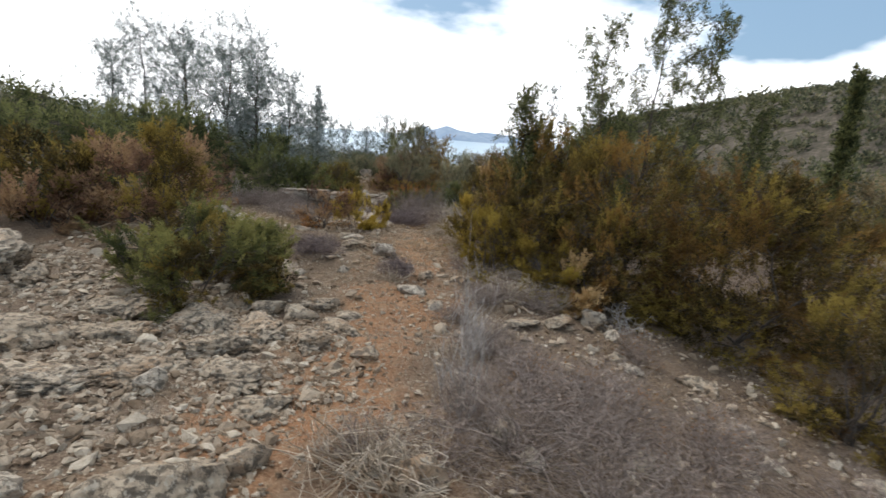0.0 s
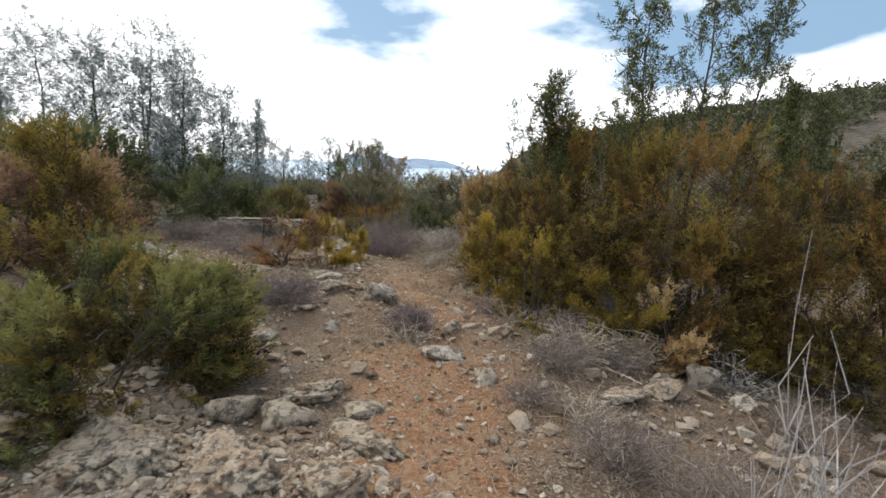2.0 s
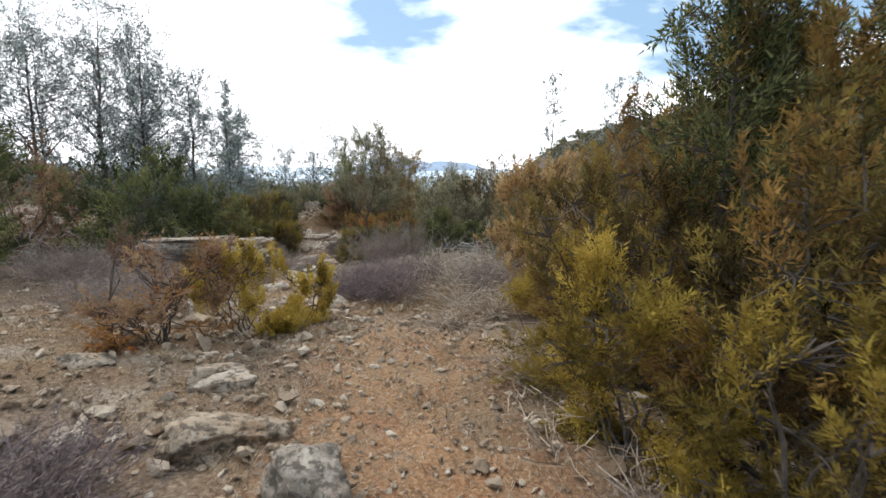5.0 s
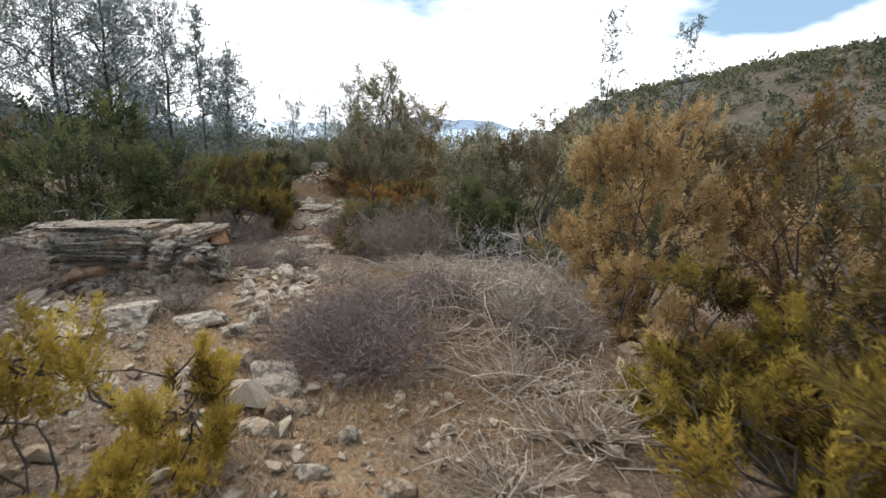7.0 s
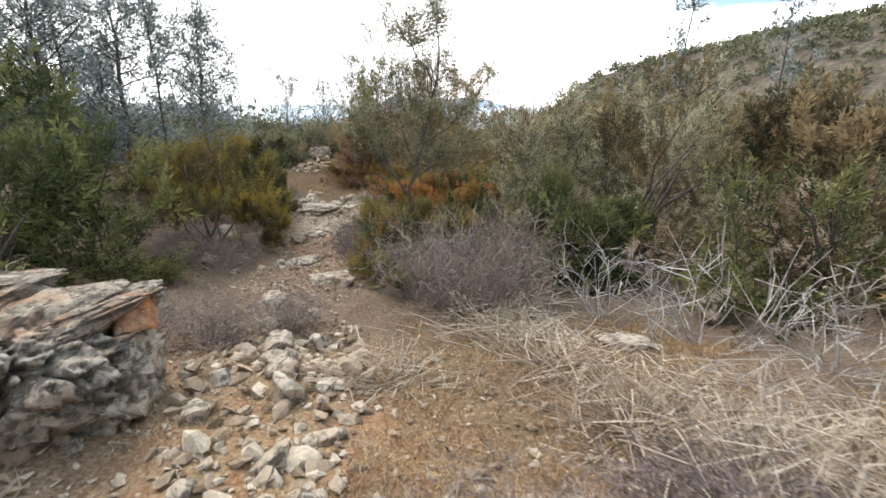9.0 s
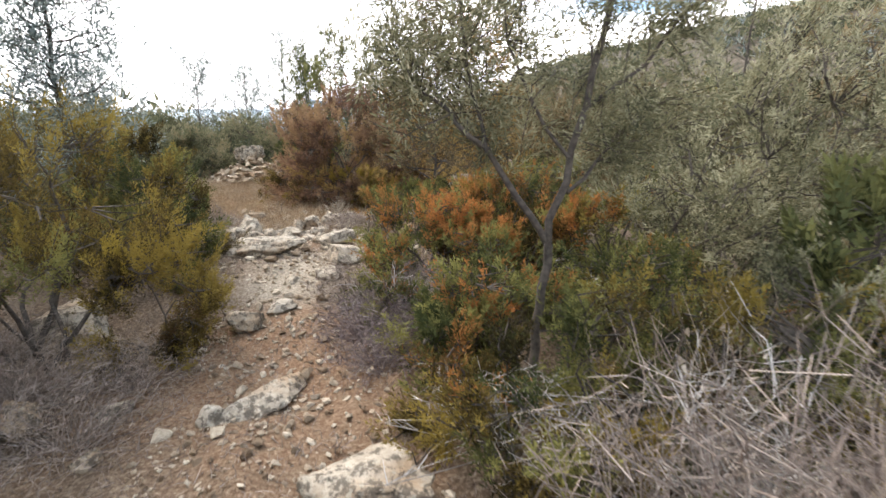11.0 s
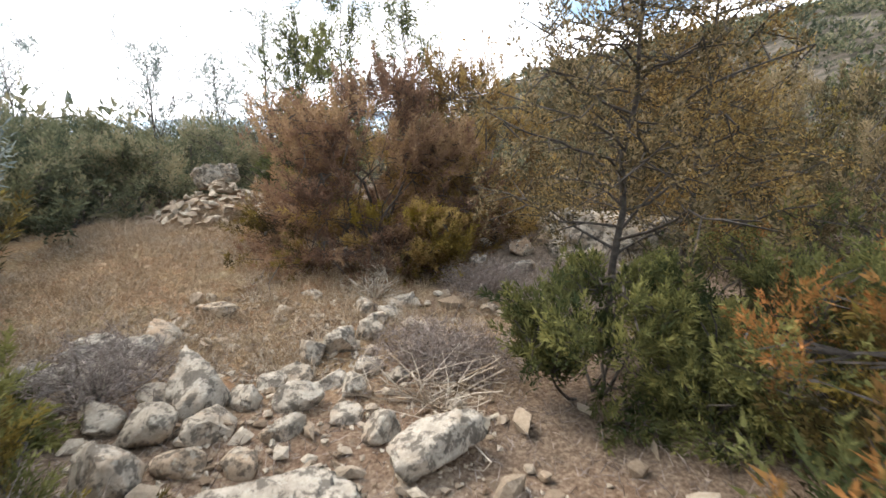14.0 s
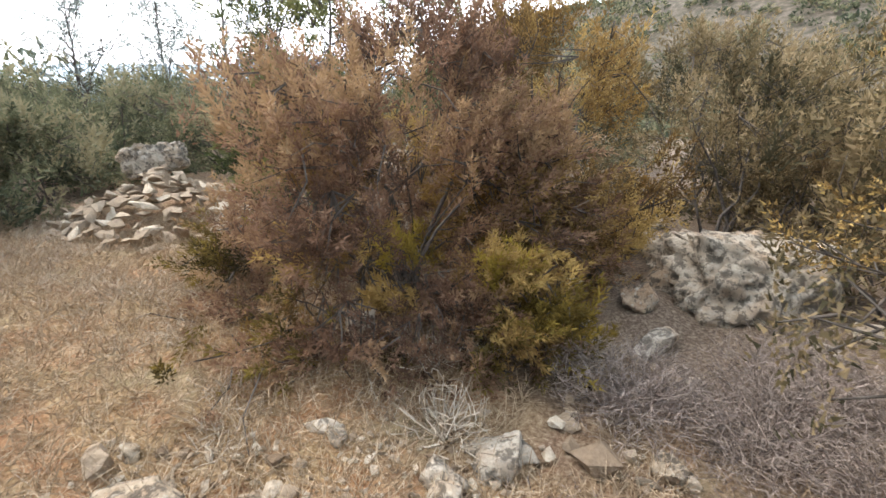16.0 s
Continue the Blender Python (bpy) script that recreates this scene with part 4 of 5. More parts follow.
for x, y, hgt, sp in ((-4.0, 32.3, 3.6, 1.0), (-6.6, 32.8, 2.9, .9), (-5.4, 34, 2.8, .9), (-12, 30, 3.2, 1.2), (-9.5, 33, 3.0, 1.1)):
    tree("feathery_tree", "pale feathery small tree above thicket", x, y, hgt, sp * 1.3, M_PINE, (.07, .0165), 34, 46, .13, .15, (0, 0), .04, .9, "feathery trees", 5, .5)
limb_tree("olive_tree", "forked grey-barked wild olive with narrow leaves", -1.42, 17.55, (
    ((0, 0, 0), (.0, .02, .5), (.03, 0, .92), .036, .03), ((.03, 0, .88), (.16, .02, 1.5), (.3, .05, 2.1), .027, .018), ((.3, .05, 2.1), (.34, .1, 2.6), (.2, .1, 3.1), .017, .005),
    ((.03, 0, .92), (-.25, .05, 1.32), (-.42, .2, 1.52), .024, .012), ((-.42, .2, 1.52), (-.55, .35, 1.65), (-.62, .5, 1.9), .011, .004), ((-.25, .05, 1.32), (-.34, .2, 1.9), (-.4, .3, 2.7), .014, .004),
    ((.16, .02, 1.5), (.55, .1, 1.8), (.95, .1, 2.3), .016, .004), ((.1, .0, 1.15), (.45, .2, 1.4), (.85, .3, 1.6), .014, .004), ((.3, .05, 2.1), (.05, .0, 2.5), (-.25, 0, 3.0), .012, .004), ((.1, 0, 1.3), (-.1, .3, 1.8), (-.1, .5, 2.4), .013, .004)),
    M_OLIVE, (.036, .0095), 80, .095)
for x, y, hgt in ((-2.5, 28.3, 3.1), (-1.6, 27.6, 2.9), (-3.2, 28.6, 2.6)):
    tree("young_pine", "dark green sapling rising behind the rust-brown juniper", x, y, hgt, .7, M_DARK, (.05, .017), 24, 70, .12, .3, (.1, 0), .03, .8, "young conifers", 5, .5)
bush("olive_bush", "pale-leaved wild olive with dark stems", "bush", .2, 18.6, .9, 2.2, M_OLIVE, (.042, .01), 340, 55, .13, low=.2, limbs=6, sparse=.3, thick=.5)
tree("oak_tree", "sparse dark-stemmed oak sapling with brown leaves", -1.2, 21.95, 2.7, .85, M_OAK, (.028, .0125), 40, 75, .10, .22, (.12, 0), .026, .35, "oak saplings", 8, .45)
tree("oak_tree", "sparse dark-stemmed oak sapling with brown leaves", -.55, 22.2, 2.6, .8, M_BROWN, (.028, .0125), 40, 75, .10, .22, (.15, .1), .026, .35, "oak saplings", 8, .45)
tree("cypress_tree", "dark narrow cypress in the valley", 23.0, 31.5, 6.1 - ground_at(23.0, 31.5), .7, M_DARK, (.25, .09), 60, 60, .28, .04, (0, 0), .12, 1.6, "", 3, .75)

# ---- rocks along the first stretch ----
ROCK = "grey lichen-spotted limestone rock set in the soil"
PALE = "pale weathered limestone slab beside the path"
rock(-1.25, 2.05, .34, .26, .2, "large grey pitted limestone boulder at the rubble edge", turn=10, detail=4, sink=.35)
rock(-.95, 2.42, .14, .12, .11, "grey pitted limestone stone beside a boulder", turn=40)
rock(-1.95, 3.3, .15, .12, .12, PALE, M_PALE, tilt=12)
rock(-5.3, 5.75, .8, .5, .36, "large pale limestone outcrop at the slope", M_PALE, detail=4, rough=.24, sink=.35)
rock(-7.0, 7.0, .8, .6, .85, "tall grey limestone outcrop at the slope", M_PALE, detail=4, strata=.06, rough=.16, sink=.3)
rock(-4.6, 5.6, .35, .25, .14, "jagged limestone block below an outcrop", M_ROCK, detail=4, rough=.22)
rock(-3.6, 3.9, .55, .4, .22, "flat grey limestone outcrop in rubble", detail=4)
rock(-1.9, 2.0, .16, .13, .07, PALE, M_PALE)
rock(0.0, 2.3, .14, .1, .15, ROCK)
rock(.47, 2.9, .15, .1, .1, PALE, M_PALE)
rock(.62, 2.68, .08, .1, .09, PALE, M_PALE)
rock(2.62, 4.0, .24, .13, .1, PALE, M_PALE, turn=-30)
rock(2.72, 4.95, .34, .12, .1, "long grey limestone edge stone beside juniper", turn=-55)
rock(1.4, 3.0, .16, .12, .08, ROCK)
rock(3.4, 3.5, .2, .16, .08, PALE, M_PALE)
rock(1.93, 6.15, .16, .13, .22, "upright pale limestone block with lichen", M_PALE, turn=20, sink=.3)
rock(1.38, 5.85, .26, .16, .08, "low grey limestone stone in red soil", turn=30)
rock(2.1, 5.75, .13, .1, .1, PALE, M_PALE)
rock(.92, 5.68, .3, .14, .06, "low brownish limestone slab in red soil", turn=20)
rock(-.36, 6.4, .27, .17, .1, PALE, M_PALE, turn=-20, detail=4)
rock(-.02, 6.02, .17, .15, .09, PALE, M_PALE, turn=35)
rock(.24, 6.82, .17, .12, .1, ROCK, turn=15)
rock(-1.37, 7.1, .13, .09, .09, PALE, M_PALE, turn=60, tilt=15)
rock(-1.7, 7.68, .1, .07, .05, PALE, M_PALE, turn=40)
rock(-1.95, 6.95, .13, .1, .06, PALE, M_PALE)
rock(-1.35, 8.45, .34, .2, .12, "long low lichen-grey limestone outcrop", turn=15, detail=4)
rock(-.9, 8.0, .26, .2, .16, "brown-stained limestone rock on the path crest", M_LEDGE, turn=-30, detail=4)
rock(-.55, 7.3, .2, .16, .12, "grey-green limestone rock behind a dry shrub", M_LEDGE, detail=4)
rock(-.2, 7.0, .15, .1, .08, ROCK)
rock(-1.64, 9.1, .22, .13, .09, PALE, M_PALE, turn=10)
rock(-1.75, 9.25, .25, .16, .1, ROCK, turn=-15)
rock(-2.15, 8.4, .18, .1, .06, PALE, M_PALE)
rock(-2.6, 9.4, .2, .14, .07, PALE, M_PALE)
rock(-4.6, 10.2, .5, .3, .14, "flat pale limestone slab on the slope", M_PALE, detail=4)
rock(-5.0, 10.9, .3, .25, .2, ROCK)
rock(-3.9, 9.6, .35, .22, .08, "flat pale limestone slab on the slope", M_PALE)
rock(-.97, 5.5, .2, .16, .05, "flat worn limestone slab flush with the path")
rock(-1.5, 5.3, .26, .16, .1, ROCK, turn=30, detail=4)
rock(-1.1, 5.1, .24, .18, .11, ROCK, detail=4)
rock(-1.85, 5.4, .24, .14, .11, ROCK, turn=-15, detail=4)
rock(-2.25, 5.65, .2, .13, .11, PALE, M_PALE, turn=-30)
rock(-2.45, 5.42, .14, .1, .1, PALE, M_PALE)
rock(-1.6, 4.6, .4, .28, .13, "broken grey limestone bedrock among rubble", detail=4, rough=.28)
rock(-2.3, 4.8, .45, .3, .14, "broken grey limestone bedrock among rubble", detail=4, rough=.28)
rock(-1.1, 4.4, .3, .25, .1, "broken grey limestone bedrock among rubble", detail=4, rough=.28)
rock(-1.9, 4.1, .35, .25, .12, "broken grey limestone bedrock among rubble", detail=4, rough=.28)
for x, y, a, b, c, t in ((-2.9, 4.3, .5, .3, .13, 20), (-3.3, 5.0, .5, .35, .14, -10), (-2.1, 3.5, .4, .28, .1, 35), (-1.5, 3.5, .35, .25, .09, -25), (-2.7, 3.3, .45, .3, .11, 10), (-1.35, 5.7, .3, .2, .09, 15), (-3.0, 2.6, .5, .35, .12, 0), (-1.1, 3.1, .25, .2, .07, 40), (-.95, 4.9, .25, .2, .09, -20)):
    rock(x, y, a * .95, b * .95, c * .9, "jagged grey-brown limestone bedrock among rubble", detail=4, rough=.32, turn=t, sink=.4, group="bedrock ridges")
rock(-.18, 5.02, .06, .05, .05, "small grey stone on the red path", detail=2)
rock(1.95, 5.2, .13, .1, .07, ROCK)
rock(2.0, 4.95, .17, .08, .06, PALE, M_PALE, turn=-40)
rock(-.6, 4.25, .16, .12, .07, ROCK)
# stones of the second stretch
rock(-1.25, 11.5, .17, .24, .12, "rounded pinkish-grey limestone boulder by a dry shrub", M_PALE, detail=4, turn=30)
rock(-1.5, 11.7, .11, .1, .1, ROCK)
rock(-1.13, 11.1, .16, .1, .07, ROCK, turn=30)
rock(-1.42, 10.8, .17, .09, .06, PALE, M_PALE, turn=40)
rock(-1.2, 10.92, .13, .08, .06, ROCK)
rock(-.89, 10.6, .09, .06, .04, PALE, M_PALE)
rock(-.77, 10.85, .07, .06, .05, ROCK)
rock(-.4, 11.8, .14, .07, .06, ROCK)
rock(.3, 11.48, .11, .08, .07, ROCK)
rock(-.55, 10.5, .1, .07, .04, PALE, M_PALE)
rock(-2.3, 11.4, .22, .14, .08, PALE, M_PALE)
rock(-2.6, 12.45, .35, .22, .13, "pale limestone slab before the rock ledge", M_PALE, detail=4)
rock(-2.15, 12.55, .3, .16, .08, "pale limestone slab before the rock ledge", M_PALE, detail=4, turn=20)
rock(-1.8, 12.3, .13, .11, .07, PALE, M_PALE)
rock(-1.72, 12.62, .14, .08, .08, PALE, M_PALE, turn=30)
rock(-1.8, 12.9, .09, .08, .06, ROCK)
rock(-2.75, 11.9, .3, .2, .1, PALE, M_PALE)
# rock ledge: a cracked bed of limestone, its face broken into blocks
ledge = thing("rock_ledge", -3.58, 14.1, ground_at(-3.58, 14.1) - .02, "layered lichen-grey limestone ledge with an orange-stained face", "rock")
lrng = np.random.default_rng(8)
for nm, lx, ly, lz, sx, sy, sz, turn, lm_mat in (("bed", 0, .1, .12, 1.0, .74, .44, 3, M_LEDGE), ("top_slab", -.12, .2, .5, .92, .66, .12, 5, M_LEDGE), ("top_slab", .5, .02, .48, .42, .5, .12, -12, M_LEDGE), ("face_block", .45, -.52, .12, .4, .3, .24, -8, M_LEDGE), ("face_block", -.05, -.55, .1, .4, .3, .26, 6, M_LEDGE), ("face_block", .8, .05, .1, .3, .5, .26, 8, M_LEDGE),
                                                 ("face_block", .02, -.5, .32, .36, .22, .16, 8, M_STAIN), ("face_block", .52, -.42, .34, .26, .26, .15, -20, M_PALE), ("face_block", -.5, -.5, .3, .34, .22, .2, -6, M_LEDGE),
                                                 ("face_block", .25, -.56, .08, .38, .2, .15, 4, M_LEDGE), ("face_block", -.35, -.6, .02, .44, .24, .15, 12, M_LEDGE), ("face_block", .82, -.12, .2, .24, .36, .2, 15, M_PALE), ("face_block", .86, .2, .46, .15, .18, .1, 30, M_STAIN),
                                                 ("face_block", .78, -.3, .02, .3, .24, .13, -30, M_LEDGE), ("face_block", -.9, -.2, .25, .3, .4, .26, 10, M_LEDGE)):
    lm = rock_mesh(lrng, sx, sy, sz, 6 if sx > .9 else 5, 7, .2, .035, .3)
    lm.materials.append(lm_mat)
    lay = part(nm, lm, ledge, "orange-stained limestone block" if lm_mat is M_STAIN else "")
    lay.matrix_basis = pose(lx, ly, lz, lrng.normal() * 2, lrng.normal() * 2, turn)
rock(-4.75, 13.7, .45, .4, .3, "layered lichen-grey limestone block", M_LEDGE, detail=5, turn=-10, strata=.05)
# stones up to the gap in the bushes
for x, y, a, b, c in ((-2.05, 14.55, .12, .1, .1), (-1.95, 14.2, .1, .13, .14), (-2.15, 14.85, .14, .12, .1), (-1.82, 13.6, .12, .08, .07), (-1.65, 13.75, .1, .07, .05), (-2.3, 13.95, .09, .08, .09),
                      (-2.25, 15.2, .16, .12, .1), (-2.0, 15.35, .13, .1, .08), (-1.75, 14.3, .1, .06, .04), (-2.35, 14.4, .1, .09, .08), (-1.6, 13.3, .08, .06, .04), (-2.1, 13.4, .07, .06, .05),
                      (-2.45, 15.75, .18, .14, .1), (-2.2, 16.0, .14, .11, .07), (-2.6, 16.3, .2, .15, .09)):
    rock(x, y, a, b, c, "pale loose limestone stone on the path", M_PALE, group="loose path stones")
rock(.2, 15.0, .36, .13, .09, "long pale limestone slab under dry twigs", M_PALE, turn=-12)
rock(1.45, 16.1, .3, .25, .25, "grey limestone boulder under dead branches", detail=4)
rock(-.55, 15.9, .2, .12, .08, ROCK)
# ---- rocks of the last stretch ----
rock(-2.72, 17.95, .34, .13, .1, "long pale lichen-spotted limestone slab across the path", M_PALE, turn=42, detail=4)
rock(-2.98, 17.8, .08, .07, .06, PALE, M_PALE)
rock(-2.25, 17.2, .36, .24, .1, "broad pale limestone slab at the path edge", M_PALE, turn=10, detail=4)
rock(-2.98, 18.98, .13, .17, .13, "pale lichen-spotted limestone step in the path", M_PALE, turn=-25, detail=4)
rock(-2.78, 19.2, .17, .1, .08, "pale lichen-spotted limestone step in the path", M_PALE, turn=20, detail=4)
rock(-4.12, 19.05, .46, .3, .2, "pale limestone boulder behind dark stems", M_PALE, detail=4)
rock(-3.85, 17.9, .2, .15, .14, ROCK, detail=4)
rock(-3.45, 17.95, .12, .07, .05, PALE, M_PALE)
rock(-4.3, 18.1, .3, .2, .12, ROCK)
rock(-3.42, 17.6, .09, .06, .05, ROCK)
rock(-3.1, 20.75, .42, .26, .15, "undercut pale slab with dark lichen across the path", M_PALE, turn=14, detail=4, sink=.25)
rock(-3.55, 21.1, .15, .14, .17, "upright pale limestone block with dark lichen", M_PALE, detail=4)
rock(-2.42, 21.1, .26, .15, .13, "pale limestone block under dry twigs", M_PALE, turn=15, detail=4)
rock(-2.3, 20.3, .28, .24, .13, "rough pale limestone boulder half in gravel", M_PALE, detail=4)
rock(-2.45, 19.85, .2, .13, .07, PALE, M_PALE)
rock(-2.75, 19.75, .12, .08, .05, PALE, M_PALE)
for x, y, a, b, c in ((-3.45, 21.8, .25, .2, .2), (-4.0, 22.45, .32, .22, .17), (-4.3, 22.1, .24, .18, .13), (-3.85, 22.75, .28, .16, .1), (-3.1, 21.95, .16, .12, .06), (-2.98, 22.0, .12, .1, .1), (-2.9, 22.25, .11, .1, .12), (-2.72, 22.3, .13, .11, .11),
                      (-2.55, 22.45, .11, .1, .1), (-2.82, 21.9, .14, .09, .07), (-2.6, 22.05, .13, .1, .08), (-2.55, 22.95, .1, .1, .09), (-2.4, 22.8, .11, .1, .1), (-2.25, 23.1, .16, .1, .1), (-2.5, 22.6, .1, .08, .08),
                      (-3.6, 21.8, .13, .1, .09), (-3.3, 21.45, .13, .11, .09), (-3.0, 21.4, .1, .08, .07), (-2.75, 21.5, .09, .08, .06), (-3.75, 21.6, .15, .1, .1), (-2.2, 22.5, .1, .07, .06), (-3.2, 21.7, .1, .09, .08), (-3.35, 21.25, .12, .1, .08), (-2.95, 21.65, .12, .1, .09), (-2.7, 21.75, .1, .08, .07), (-3.55, 21.45, .14, .12, .1), (-3.15, 21.2, .09, .08, .06), (-2.6, 21.3, .11, .09, .08), (-3.95, 22.0, .2, .15, .12), (-4.25, 22.7, .2, .14, .1), (-2.35, 22.2, .09, .08, .07), (-2.45, 21.85, .08, .07, .06)):
    rock(x, y, a, b, c, "rounded grey-white stone in a row across the terrace", M_PALE, group="terrace stones")
rock(-3.62, 23.25, .2, .12, .08, ROCK)
rock(-2.95, 23.5, .1, .06, .04, PALE, M_PALE)
rock(-2.9, 23.42, .07, .05, .04, PALE, M_PALE)
rock(-3.7, 23.5, .07, .05, .04, ROCK)
rock(-2.7, 24.15, .11, .1, .15, "pinkish stone block at the foot of a juniper", M_PALE, sink=.2)
rock(-2.55, 23.05, .12, .09, .08, PALE, M_PALE)
rock(-2.22, 23.15, .2, .1, .05, PALE, M_PALE, turn=-30)
rock(-1.6, 22.9, .13, .09, .06, ROCK)
rock(0.0, 24.15, .85, .5, .46, "long pale lichen-covered boulder beside the terrace", M_PALE, detail=5, turn=-12, sink=.42, cuts=6, rough=.22)
rock(-1.05, 23.75, .24, .1, .1, PALE, M_PALE, turn=25)
rock(-.9, 24.15, .16, .12, .14, ROCK)
for x, y, a in ((-1.2, 24.5, .13), (-.95, 25.0, .15), (-.6, 25.4, .14), (-.3, 25.7, .18), (.1, 25.6, .16), (-1.35, 24.1, .1), (.5, 25.9, .2), (-1.1, 23.4, .08), (-.2, 23.4, .16), (.3, 23.5, .15)):
    rock(x, y, a, a * .75, a * .6, "pale broken stone on the bank", M_PALE, group="bank stones")
rock(-4.3, 27.15, .32, .22, .23, "pale capstone on top of a rubble pile", M_PALE, detail=4, sink=.0, z=-1.28, name="capstone", cuts=3, rough=.24)

# ---- loose stones: shared stone shapes ----
HULLS = []
hull_rng = np.random.default_rng(77)
for _ in range(9):
    hb = bmesh.new()
    for p in unit(hull_rng.normal(size=(11, 3))) * hull_rng.uniform(.65, 1.1, (11, 1)) * np.array([1, .74, .5]):
        hb.verts.new(p)
    hull = bmesh.ops.convex_hull(hb, input=hb.verts)
    bmesh.ops.delete(hb, geom=[e for e in hull["geom_interior"] if isinstance(e, bmesh.types.BMVert)], context="VERTS")
    hb.verts.index_update()
    HULLS.append((np.array([q.co[:] for q in hb.verts]), np.array([[w.index for w in fc.verts] for fc in hb.faces])))
    hb.free()


CHIPS = []
for _ in range(6):
    cv = np.array([(1, 0, 0), (-1, 0, 0), (0, .8, 0), (0, -.8, 0), (0, 0, .6), (0, 0, -.6)]) * hull_rng.uniform(.7, 1.2, (6, 1)) + hull_rng.normal(size=(6, 3)) * .15
    CHIPS.append((cv, np.array([(0, 2, 4), (2, 1, 4), (1, 3, 4), (3, 0, 4), (2, 0, 5), (1, 2, 5), (3, 1, 5), (0, 3, 5)])))


def stone_heap(name, label, pts, sizes, mat, seed, lift=.25, kind="stuff", parent=None):
    """Many small stones in one mesh."""
    rng = np.random.default_rng(seed)
    pieces = []
    for p, s in zip(pts, sizes):
        v, f = HULLS[rng.integers(9)] if s > .022 else CHIPS[rng.integers(6)]
        a, b = rng.uniform(0, 6.28), rng.normal() * .35
        ca, sa, cb, sb = math.cos(a), math.sin(a), math.cos(b), math.sin(b)
        rot = np.array([[ca, -sa, 0], [sa, ca, 0], [0, 0, 1]]) @ np.array([[1, 0, 0], [0, cb, -sb], [0, sb, cb]])
        pieces.append(((v * s * rng.uniform(.75, 1.25, 3)) @ rot.T + p + np.array([0, 0, s * lift]), f))
    me = mesh_of(name, *joined(pieces), mat)
    if parent:
        return part(name, me, parent, kind=kind)
    return tagged(new(name, me), label, "stones", kind=kind)


M_RUBBLE = plain_material("rubble", (0.2, 0.17, 0.135), (0.5, 0.45, 0.38), 6)
rn, rl = M_RUBBLE.node_tree.nodes, M_RUBBLE.node_tree.links
rb = next(q for q in rn if q.type == "BSDF_PRINCIPLED")
rgeo = rn.new("ShaderNodeNewGeometry")
rc = ramp(rn, rl, rgeo.outputs["Random Per Island"], [(0.0, (0.15, 0.1, 0.062)), (0.25, (0.3, 0.225, 0.155)), (0.7, (0.44, 0.36, 0.27)), (1.0, (0.6, 0.52, 0.41))])
rc = mix(rn, rl, 0.75, rc, ramp(rn, rl, noise_tex(rn, rl, rgeo.outputs["Position"], 45, 6, .75), [(0.3, (0.52, 0.48, 0.43)), (0.6, (1, 1, 1))]), "MULTIPLY")
rl.new(rc, rb.inputs["Base Color"])
bump(rn, rl, noise_tex(rn, rl, rgeo.outputs["Position"], 70, 5, .7), rb, .8, .015)

rr = np.random.default_rng(31)


def scatter(n, area, keep):
    x, y = rr.uniform(area[0], area[1], n), rr.uniform(area[2], area[3], n)
    k = keep(x, y)
    return np.stack([x[k], y[k], terrain(x[k], y[k])], 1)


def in_rubble(x, y):
    edge = np.interp(y, (.8, 2.5, 4.5, 6.2), (-1.0, -.75, -.75, -2.0)) + (vnoise(x * 2, y * 2, 41) - .5) * .8
    return (x < edge) & (y < 6.3 + (vnoise(x * 2, y * 2, 42) - .5)) & (vnoise(x * 1.7, y * 1.7, 43) > .22)


pts = scatter(17000, (-6, -.3, .6, 6.6), in_rubble)
stone_heap("rubble", "field of broken grey-brown limestone rubble", pts, rr.gamma(1.7, .0125, len(pts)) + .009, M_RUBBLE, 1, .08)
# the larger rubble stones are stones of their own
field = thing("rubble_field", -2.4, 3.6, ground_at(-2.4, 3.6), "field of angular limestone rubble beside the path", "rubble")
hull_meshes = [mesh_of("stone", v, f, M_RUBBLE) for v, f in HULLS]
pts = scatter(520, (-5.5, -.5, 1.2, 6.2), in_rubble)[:280]
for p in pts:
    o = new("stone", hull_meshes[rr.integers(9)])
    s = float(rr.gamma(2.6, .01) + .025)
    o.parent = field
    o.matrix_basis = Matrix.Translation(Vector(p) - field.location + Vector((0, 0, s * .2))) @ pose(0, 0, 0, rr.normal() * 18, rr.normal() * 18, rr.uniform(0, 360)) @ Matrix.Diagonal((s * 1.15, s, s * .8, 1))

# thin grass and stones on the open slope beside the path
pts = scatter(60000, (-5.5, -.9, 6, 13.5), lambda x, y: vnoise(x * 1.8, y * 1.8, 91) + vnoise(x * 5, y * 5, 92) * .5 > .68)[:24000]
SLOPE_GRASS = pts
pts = scatter(3000, (-5.5, -.9, 6, 13.5), lambda x, y: vnoise(x * 1.4, y * 1.4, 93) > .42)
stone_heap("pebbles", "pale broken stones strewn over the grassy slope", pts, rr.gamma(2.0, .014, len(pts)) + .01, M_RUBBLE, 21)
